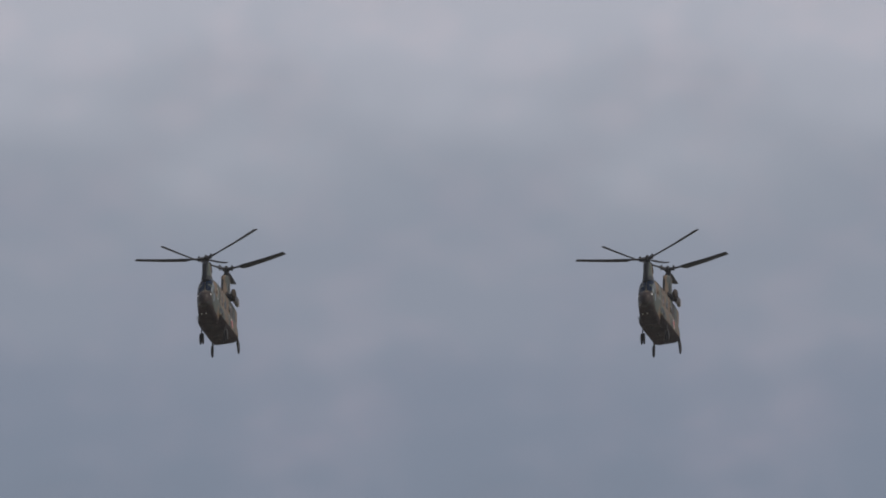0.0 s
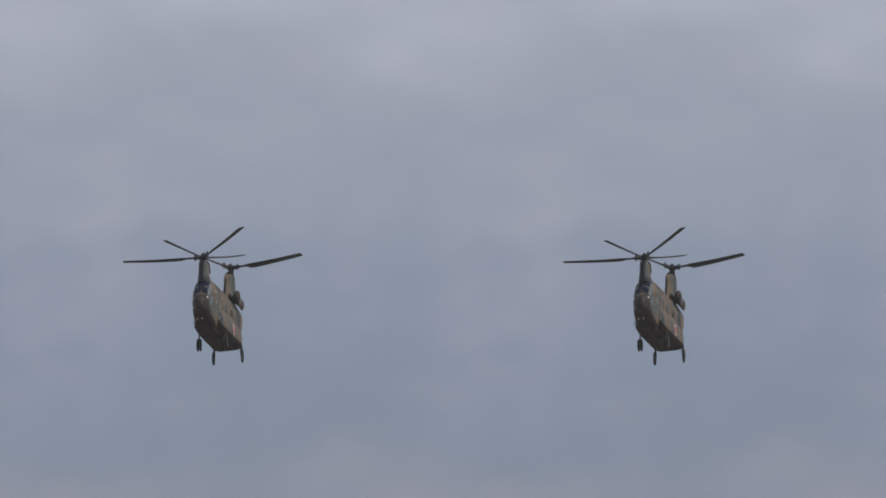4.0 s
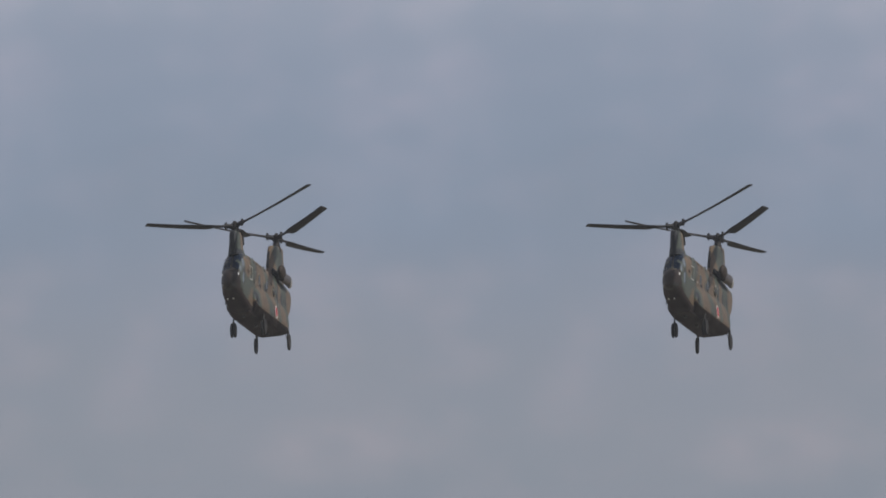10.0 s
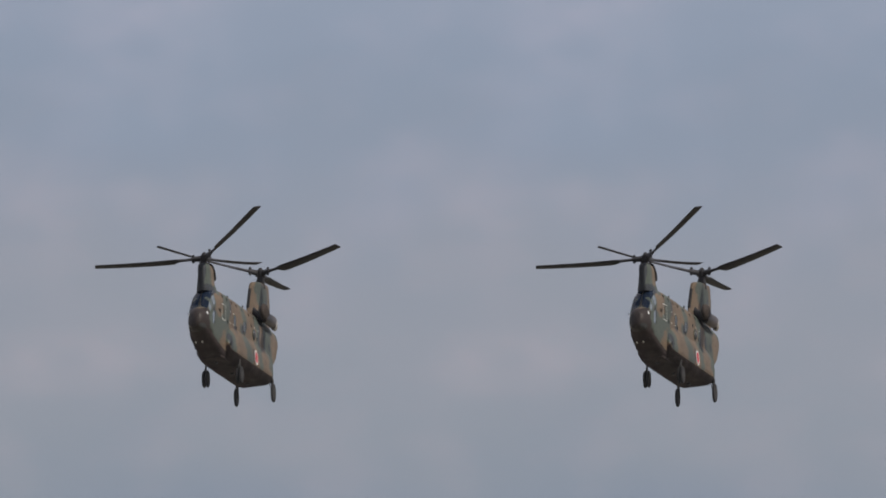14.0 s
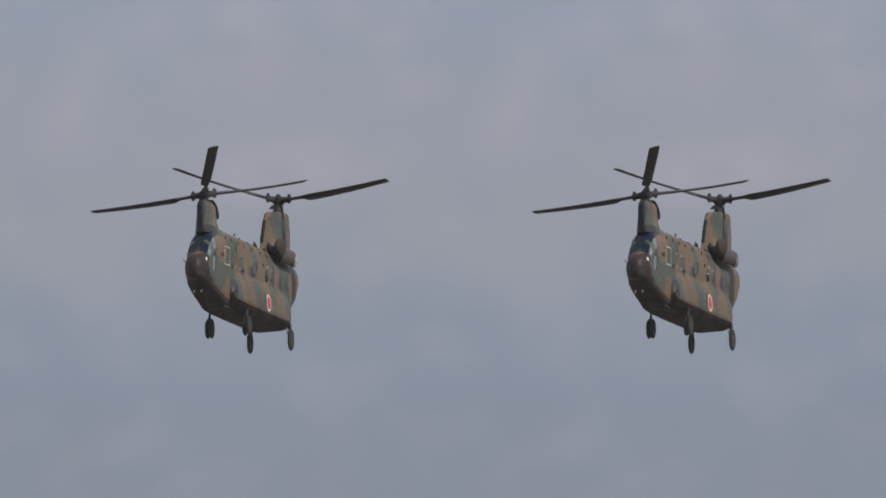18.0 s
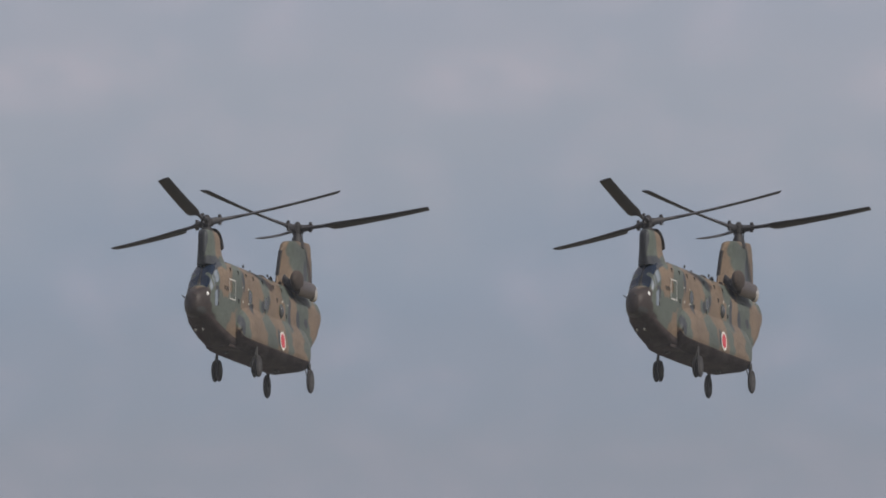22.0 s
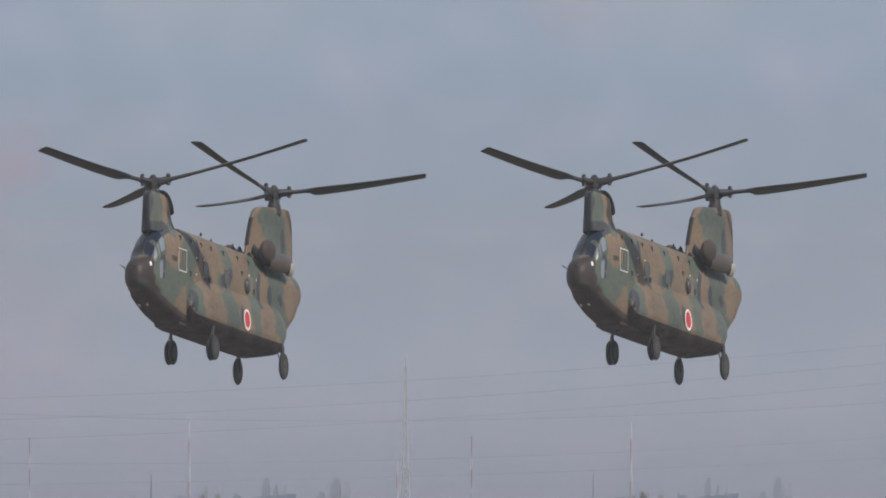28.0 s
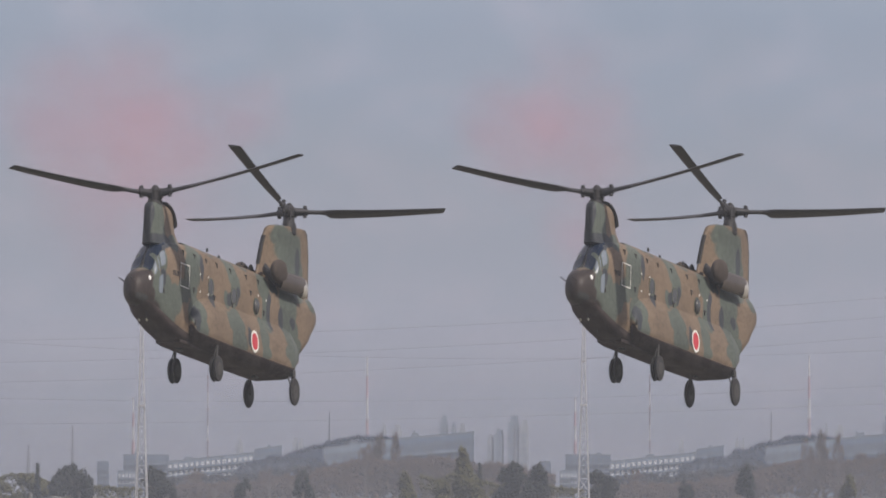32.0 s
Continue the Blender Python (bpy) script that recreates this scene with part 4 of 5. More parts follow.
def build_block(c0, c1, e, far, storeys, bays, shift, mat, label, deep=6.0, rise=0.0, glass=M_PANE):
    """A block of flats or offices: walls, roof slab, parapet, rows of windows and balcony slabs."""
    a, b = spot(c0 + shift, e, far), spot(c1 + shift, e, far)
    w, h = b.x - a.x, a.z
    thing = tagged(new("apartment_building"), label, "building", "buildings on the skyline")
    thing.location = (a.x, far, 0)
    thing.rotation_euler.z = math.atan2(-(a.x + b.x) / 2, far) + 0.02      # fronts face the field
    bm = bmesh.new()
    climb = rise * far / LENS                       # the block steps up the slope with its floors

    def slope(mesh):
        for v in mesh.verts:
            v.co.z += climb * (v.co.x / w - 1.0)
        return mesh
    put_box(bm, (w / 2, deep / 2, h / 2), (w, deep, h))
    part("wall", slope(bm), mat, thing, smooth=False)
    bm = bmesh.new()
    put_box(bm, (w / 2, deep / 2, h + h * 0.01), (w * 1.01, deep * 1.03, h * 0.03))
    put_box(bm, (w * rnd.uniform(0.2, 0.8), deep / 2, h * 1.04), (w * 0.1, 4, h * 0.07))
    part("roof", slope(bm), M_ROOF, thing, smooth=False)
    sh = h / (storeys + 0.3)
    pane = bmesh.new()
    put_box(pane, (0, 0, 0), (w / bays * 0.62, 0.2, sh * 0.55))
    me = bpy.data.meshes.new("window")
    pane.to_mesh(me)
    pane.free()
    me.materials.append(glass)
    for i in range(storeys):
        for j in range(bays):
            o = new("window", me)
            o.parent = thing
            o.location = (w * (j + 0.5) / bays, -0.05, sh * (i + 0.62) + climb * ((j + 0.5) / bays - 1.0))
        bm = bmesh.new()
        put_box(bm, (w / 2, -0.5, sh * (i + 0.22)), (w * 0.98, 1.0, sh * 0.16))
        part("balcony_slab", slope(bm), M_CONCRETE, thing, smooth=False)
    return thing


def build_tower_block(c, width, e, far, shift, mat):
    """A slim high-rise far off, with a set-back top and window bands."""
    a = spot(c + shift, e, far)
    s = far / LENS
    w, h = width * s, a.z
    thing = tagged(new("tower_block"), "hazy high-rise tower block on the far skyline", "building", "high-rises on the skyline")
    thing.location = (a.x, far, 0)
    bm = bmesh.new()
    put_box(bm, (0, 0, h * 0.46), (w, 20, h * 0.92))
    put_box(bm, (w * 0.1, 0, h * 0.96), (w * 0.6, 12, h * 0.08))
    part("wall", bm, mat, thing, smooth=False)
    for k in range(6):
        bm = bmesh.new()
        put_box(bm, (0, -10.0, h * (0.35 + 0.09 * k)), (w * 0.86, 0.4, h * 0.04))
        part("window_band", bm, M_TOWER, thing, smooth=False)


def build_lattice_tower(c, shift):
    """Slim four-legged lattice tower of pale galvanised steel."""
    far = 1150
    s = far / LENS
    base = spot(c + shift, 0, far)
    thing = tagged(new("lattice_tower"), "slim pale lattice steel tower standing behind the field", "tower", "lattice towers")
    thing.location = (base.x, far, 0)
    levels = 17
    top = 1.6 + 330 * s

    def half(z):
        u = max(0.0, min(1.0, z / top))
        return s * (9.5 * (1 - u) ** 1.7 + 3.2 * u ** 0.5 * (1 - 0.45 * u))

    def corner(z, k):
        w = half(z)
        return Vector(((-1, 1, 1, -1)[k] * w, (-1, -1, 1, 1)[k] * w * 1.6, z))

    zs = [top * (1 - (1 - k / levels) ** 1.15) for k in range(levels + 1)]
    for k in range(4):
        bm = bmesh.new()
        put_loft(bm, [[corner(z, k) + Vector((0.062 * math.cos(q * 1.0472), 0.062 * math.sin(q * 1.0472), 0)) for q in range(6)] for z in zs])
        part("leg", bm, M_GALV, thing)
    for a, b in zip(zs, zs[1:]):
        for k in range(4):
            for p, q, r, name in ((corner(a, k), corner(b, (k + 1) % 4), 0.024, "brace"), (corner(b, k), corner(b, (k + 1) % 4), 0.03, "crossbar")):
                bm = bmesh.new()
                put_rod(bm, p, q, r, seg=5)
                part(name, bm, M_GALV, thing)
    for z in (top * 0.92, top * 0.72, top * 0.5):
        bm = bmesh.new()
        put_box(bm, (0, 0, z), (half(z) * 3.0, half(z) * 4.0, 0.25))
        part("platform", bm, M_GALV, thing)
    bm = bmesh.new()
    put_rod(bm, (0, 0, top - 0.5), (0, 0, top + 16 * s), 0.07, 0.03, 8)
    part("lightning_rod", bm, M_GALV, thing)


def build_banded_mast(c, e0, e1, far, width, shift, bands, label):
    """A tapering mast painted in bands, each band a piece of its own."""
    s = far / LENS
    p = spot(c + shift, 0, far)
    thing = tagged(new("radio_mast"), label, "mast", "masts on the skyline")
    thing.location = (p.x, far, 0)
    z1 = 1.6 + e1 * s
    n = len(bands)
    zs = [0] + [1.6 + (e0 + (e1 - e0) * k / (n - 1)) * s for k in range(n)]
    for k, m in enumerate(bands):
        r0, r1 = (width * s * (1 - 0.75 * z / z1) for z in (zs[k], zs[k + 1]))
        bm = bmesh.new()
        put_rod(bm, (0, 0, zs[k]), (0, 0, zs[k + 1]), max(0.12, r0 / 2), max(0.1, r1 / 2), 8)
        if k % 2:
            put_box(bm, (0, 0, zs[k + 1]), (r0 * 1.2 + 0.15, r0 * 1.2 + 0.15, 0.3))
        part("mast_section", bm, m, thing)


def build_pylon(c, top):
    """A high-voltage pylon with three pairs of arms."""
    far = 1500
    s = far / LENS
    p = spot(c, 0, far)
    thing = tagged(new("pylon"), "grey lattice power pylon with three pairs of arms", "pylon")
    thing.location = (p.x, far, 0)
    h = 1.6 + top * s
    bm = bmesh.new()
    for k in range(4):
        sx, sy = (-1, 1, 1, -1)[k], (-1, -1, 1, 1)[k]
        put_rod(bm, (sx * 1.6, sy * 3, 0), (sx * 0.45, sy * 0.8, h * 0.72), 0.14, 0.11, 6)
        put_rod(bm, (sx * 0.45, sy * 0.8, h * 0.72), (sx * 0.3, sy * 0.5, h), 0.11, 0.09, 6)
    part("leg_frame", bm, M_DULLMAST, thing)
    bm = bmesh.new()
    n = 16
    for k in range(n):
        za, zb = h * k / n, h * (k + 1) / n
        wa, wb = (max(0.3, 1.6 - 1.6 * z / h / 0.72 * 0.72) for z in (za, zb))
        for sy in (-1, 1):
            put_rod(bm, (-wa, sy * wa, za), (wb, sy * wb, zb), 0.06, seg=5)
            put_rod(bm, (wa, sy * wa, za), (-wb, sy * wb, zb), 0.06, seg=5)
    part("bracing", bm, M_DULLMAST, thing)
    for z, w in ((0.985, 1.3), (0.90, 1.5), (0.82, 1.6)):
        for sx in (-1, 1):
            bm = bmesh.new()
            put_rod(bm, (0, 0, h * z), (sx * w, 0, h * z - 0.3), 0.12, 0.06, 6)
            put_rod(bm, (0, 0, h * z - 1.2), (sx * w, 0, h * z - 0.3), 0.09, 0.06, 6)
            put_rod(bm, (sx * w, 0, h * z - 0.3), (sx * w, 0, h * z - 2.0), 0.10, 0.10, 6)
            part("arm", bm, M_DULLMAST, thing)


def build_cable(c0, e0, c1, e1, sag, far=1500):
    bm = bmesh.new()
    pts = []
    for k in range(25):
        u = k / 24
        pts.append(spot(c0 + (c1 - c0) * u, e0 + (e1 - e0) * u - 4 * sag * u * (1 - u), far))
    for a, b in zip(pts, pts[1:]):
        put_rod(bm, a, b, 0.020, seg=5, caps=False)
    tagged(part("power_cable", bm, M_WIRE, None), "thin grey power cable sagging across the sky", "cable", "power cables")


def build_skyline(shift):
    build_lattice_tower(-330, shift)
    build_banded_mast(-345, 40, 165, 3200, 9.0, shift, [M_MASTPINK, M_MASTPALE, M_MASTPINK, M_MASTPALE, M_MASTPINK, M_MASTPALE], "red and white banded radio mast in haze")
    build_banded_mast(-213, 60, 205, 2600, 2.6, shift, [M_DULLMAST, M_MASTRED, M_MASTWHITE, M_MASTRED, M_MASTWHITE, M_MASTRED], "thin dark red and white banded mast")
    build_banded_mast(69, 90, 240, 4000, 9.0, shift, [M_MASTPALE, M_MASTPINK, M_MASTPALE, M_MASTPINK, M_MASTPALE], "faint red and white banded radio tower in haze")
    for c, e, wide in ((-530, 82, 12), (-452, 118, 9), (2, 140, 7)):
        build_banded_mast(c, 30, e, 3600, wide, shift, [M_DULLMAST, M_DULLMAST, M_DULLMAST], "faint grey mast in haze")
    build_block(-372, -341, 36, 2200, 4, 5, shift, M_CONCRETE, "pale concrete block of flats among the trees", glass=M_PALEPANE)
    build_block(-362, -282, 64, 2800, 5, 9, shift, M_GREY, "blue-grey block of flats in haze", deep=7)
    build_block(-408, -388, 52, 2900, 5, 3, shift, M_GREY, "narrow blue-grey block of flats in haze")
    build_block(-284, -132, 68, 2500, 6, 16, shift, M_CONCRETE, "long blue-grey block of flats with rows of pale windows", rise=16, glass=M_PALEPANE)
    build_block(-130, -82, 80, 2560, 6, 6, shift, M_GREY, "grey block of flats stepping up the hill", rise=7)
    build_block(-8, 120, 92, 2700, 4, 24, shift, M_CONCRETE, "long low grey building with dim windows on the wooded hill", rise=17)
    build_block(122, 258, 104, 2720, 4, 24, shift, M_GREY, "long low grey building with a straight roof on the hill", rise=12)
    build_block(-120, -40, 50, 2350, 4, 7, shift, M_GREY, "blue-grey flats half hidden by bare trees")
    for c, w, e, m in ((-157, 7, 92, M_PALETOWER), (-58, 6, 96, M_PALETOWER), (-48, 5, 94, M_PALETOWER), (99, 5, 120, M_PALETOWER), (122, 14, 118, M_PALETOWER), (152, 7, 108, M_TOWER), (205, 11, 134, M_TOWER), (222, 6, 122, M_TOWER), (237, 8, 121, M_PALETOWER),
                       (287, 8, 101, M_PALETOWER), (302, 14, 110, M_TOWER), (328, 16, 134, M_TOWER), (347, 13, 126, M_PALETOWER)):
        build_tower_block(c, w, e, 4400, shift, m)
    build_hill(shift)
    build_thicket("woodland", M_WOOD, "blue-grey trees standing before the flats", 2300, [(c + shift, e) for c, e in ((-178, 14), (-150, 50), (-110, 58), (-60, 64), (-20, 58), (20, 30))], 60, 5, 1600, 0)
    # trees along the field's far edge
    for c, e, w, k in ((-528, 34, 70, "olive"), (-456, 58, 80, "round"), (-440, 40, 50, "round"), (-514, 50, 14, "conifer"), (-580, 22, 50, "olive"), (-306, 46, 58, "round"), (-283, 30, 40, "round"),
                       (-238, 44, 50, "bare"), (-200, 24, 52, "bare"), (-160, 30, 40, "bare"), (-104, 46, 52, "bare"), (-62, 40, 46, "bare"), (-20, 62, 52, "bare"), (30, 66, 56, "bare"), (66, 98, 30, "bare"),
                       (90, 121, 30, "bare"), (120, 96, 22, "poplar"), (150, 72, 50, "bare"), (187, 80, 46, "bare"), (214, 62, 16, "poplar"), (240, 100, 34, "olive"), (282, 58, 50, "bare"), (374, 70, 44, "round"), (-45, 50, 36, "round"), (176, 54, 14, "poplar"), (138, 46, 30, "olive"), (-150, 34, 30, "round")):
        back = rnd.uniform(0, 260)
        build_tree(c + shift, 1400 + back if k in ("bare", "poplar") else 1265 + back / 4, e, w, k)
    scrub = [(c + shift, e) for c, e in ((-320, 6), (-240, 12), (-140, 15), (-60, 26), (0, 42), (60, 58), (130, 52), (200, 60), (260, 46), (300, 50), (400, 30))]
    build_thicket("undergrowth", M_BARE, "brown-grey bushes and bare scrub along the field", 1380, scrub, 200, 3.4, 9000, twigs=True, ragged=15)
    build_thicket("brushwood", M_BARE, "dense brown-grey brushwood along the field", 1600, [(c, e - 3) for c, e in scrub], 40, 8, 5000)
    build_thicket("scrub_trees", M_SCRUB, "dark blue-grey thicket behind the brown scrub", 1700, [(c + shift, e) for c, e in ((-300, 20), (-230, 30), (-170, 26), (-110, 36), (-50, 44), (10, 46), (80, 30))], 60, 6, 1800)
    build_thicket("hedge", M_OLIVE, "dull green hedge and bushes along the field", 1330, [(c + shift, e) for c, e in ((-620, 30), (-590, 20), (-560, 32), (-525, 30), (-500, 18), (-470, 12), (-400, 9), (-330, 4))], 40, 4.5, 1700)


build_ground()
for shift in (0.0, TWIN):
    build_skyline(shift)
build_pylon(748 + TWIN, 395)
for c0, e0, c1, e1, sag in ((-900, 265, 1530, 392, 30), (-900, 225, 1530, 360, 30), (-900, 190, 1530, 325, 30), (-900, 290, 1700, 300, 60), (-900, 175, 1700, 235, 40), (-900, 120, 1700, 190, 20)):
    build_cable(c0, e0, c1, e1, sag)


# ------------------------------------------------------------------ pink smoke drifting over the field
def smoke_material(name, colour, thick, haze=False):
    """Thin smoke: thickest in the middle of a puff, or for haze near the ground, fading outwards."""
    m = bpy.data.materials.new(name)
    m.use_nodes = True
    n, l = m.node_tree.nodes, m.node_tree.links
    n.clear()
    out = n.new("ShaderNodeOutputMaterial")
    mix, clear, dif, tra = n.new("ShaderNodeMixShader"), n.new("ShaderNodeBsdfTransparent"), n.new("ShaderNodeBsdfDiffuse"), n.new("ShaderNodeBsdfTranslucent")
    both = n.new("ShaderNodeMixShader")
    for s in (dif, tra):
        s.inputs["Color"].default_value = (*colour, 1)
    l.new(dif.outputs[0], both.inputs[1]), l.new(tra.outputs[0], both.inputs[2])
    both.inputs[0].default_value = 0.5
    tc = n.new("ShaderNodeTexCoord")
    mp = n.new("ShaderNodeMapping")
    mp.inputs["Location"].default_value, mp.inputs["Scale"].default_value = ((0, 0, 0), (0, 0, 1)) if haze else ((-1, 0, -1), (2, 0, 2))
    l.new(tc.outputs["Generated"], mp.inputs["Vector"])
    ln = n.new("ShaderNodeVectorMath")
    ln.operation = "LENGTH"
    l.new(mp.outputs[0], ln.inputs[0])
    ns = n.new("ShaderNodeTexNoise")
    ns.inputs["Scale"].default_value, ns.inputs["Detail"].default_value = (0.02 if haze else 0.11), (3 if haze else 2)
    l.new(tc.outputs["Object"], ns.inputs["Vector"])
    fall = n.new("ShaderNodeMapRange")
    fall.interpolation_type = "SMOOTHERSTEP"
    for k, v in zip(("From Min", "From Max", "To Min", "To Max"), (0.0, 1.0, thick, 0.0) if haze else (0.10, 0.96, thick, 0.0)):
        fall.inputs[k].default_value = v
    l.new(ln.outputs["Value"], fall.inputs[0])
    uneven = n.new("ShaderNodeMapRange")
    for k, v in zip(("From Min", "From Max", "To Min", "To Max"), (0.3, 0.7, 0.75, 1.0) if haze else (0.32, 0.68, 0.35, 1.0)):
        uneven.inputs[k].default_value = v
    l.new(ns.outputs[0], uneven.inputs[0])
    mul = n.new("ShaderNodeMath")
    mul.operation = "MULTIPLY"
    l.new(fall.outputs[0], mul.inputs[0]), l.new(uneven.outputs[0], mul.inputs[1])
    l.new(mul.outputs[0], mix.inputs[0])
    l.new(clear.outputs[0], mix.inputs[1]), l.new(both.outputs[0], mix.inputs[2])
    l.new(mix.outputs[0], out.inputs[0])
    return m


M_SMOKE = smoke_material("thin_pink_smoke", (0.78, 0.40, 0.50), 0.235)
M_THINSMOKE = smoke_material("faint_pink_smoke", (0.68, 0.43, 0.52), 0.13)
M_HAZE = smoke_material("ground_haze", (0.29, 0.325, 0.41), 0.238, haze=True)
M_AIR = smoke_material("thin_winter_air", (0.36, 0.40, 0.47), 0.11, haze=True)


def build_haze(far, top, mat, c0=-1100, c1=2000):
    """A long low bank of haze lying over the fields, sloping back as it rises."""
    bm = bmesh.new()
    a, b = spot(c0, 0, far), spot(c1, 0, far)
    h = top * far / LENS
    n = 20
    rows = []
    for k in range(n + 1):
        x = a.x + (b.x - a.x) * k / n
        rows.append([bm.verts.new((x, far + h * 1.1 * u, 0.05 + h * u)) for u in (0, 0.25, 0.5, 0.75, 1.0)])
    for p, q in zip(rows, rows[1:]):
        for k in range(4):
            bm.faces.new((p[k], q[k], q[k + 1], p[k + 1]))
    tagged(part("haze_bank", bm, mat, None), "thin pale winter haze lying over the fields", "haze", kind="stuff")


for far, top in ((1345, 400), (1250, 420), (1900, 220), (3450, 380), (3520, 380)):
    build_haze(far, top, M_HAZE)
for far, top in ((235, 2300), (440, 6800)):
    build_haze(far, top, M_AIR, -3500, 4500)


def build_smoke(puffs):
    far = 1200
    s = far / LENS
    cloud = tagged(new("smoke_cloud"), "thin pink cloud of coloured smoke drifting in the air", "smoke", "smoke clouds")
    for c, e, r, mat in puffs:
        bm = bmesh.new()
        # the near shell of a billow
        n = 14
        rows = []
        for i in range(n + 1):
            u = 2 * i / n - 1
            row = []
            for j in range(n + 1):
                v = 2 * j / n - 1
                lump = 0.5 * noise.noise((u * 2 + c, v * 2, e))
                row.append(bm.verts.new((u * r * s * (1 + 0.1 * lump), (0.10 * (u * u + v * v) + lump * 0.05) * r * s, v * r * s * 1.1)))
            rows.append(row)
        for i in range(n):
            for j in range(n):
                bm.faces.new((rows[i][j], rows[i + 1][j], rows[i + 1][j + 1], rows[i][j + 1]))
        o = part("smoke_puff", bm, mat, cloud)
        o.location = spot(c, e, far) + Vector((0, 45.0 * len(cloud.children), 0))
    return cloud


PUFFS = [(-480, 690, 150), (-450, 690, 240), (-420, 765, 170), (-340, 720, 140), (-560, 640, 320), (-560, 720, 170), (-385, 830, 120)]
SECOND_PUFFS = [(-468, 660, 105), (-430, 640, 145), (-380, 735, 190), (-335, 680, 150), (-470, 760, 105), (-420, 560, 150)]
smoke_one = build_smoke([(c, e, r, M_SMOKE) for c, e, r in PUFFS] + [(-480, 420, 340, M_THINSMOKE)])
smoke_two = build_smoke([(c + TWIN, e, r, M_SMOKE) for c, e, r in SECOND_PUFFS] + [(-398 + TWIN, 440, 180, M_THINSMOKE)])

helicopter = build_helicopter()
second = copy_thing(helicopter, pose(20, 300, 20))


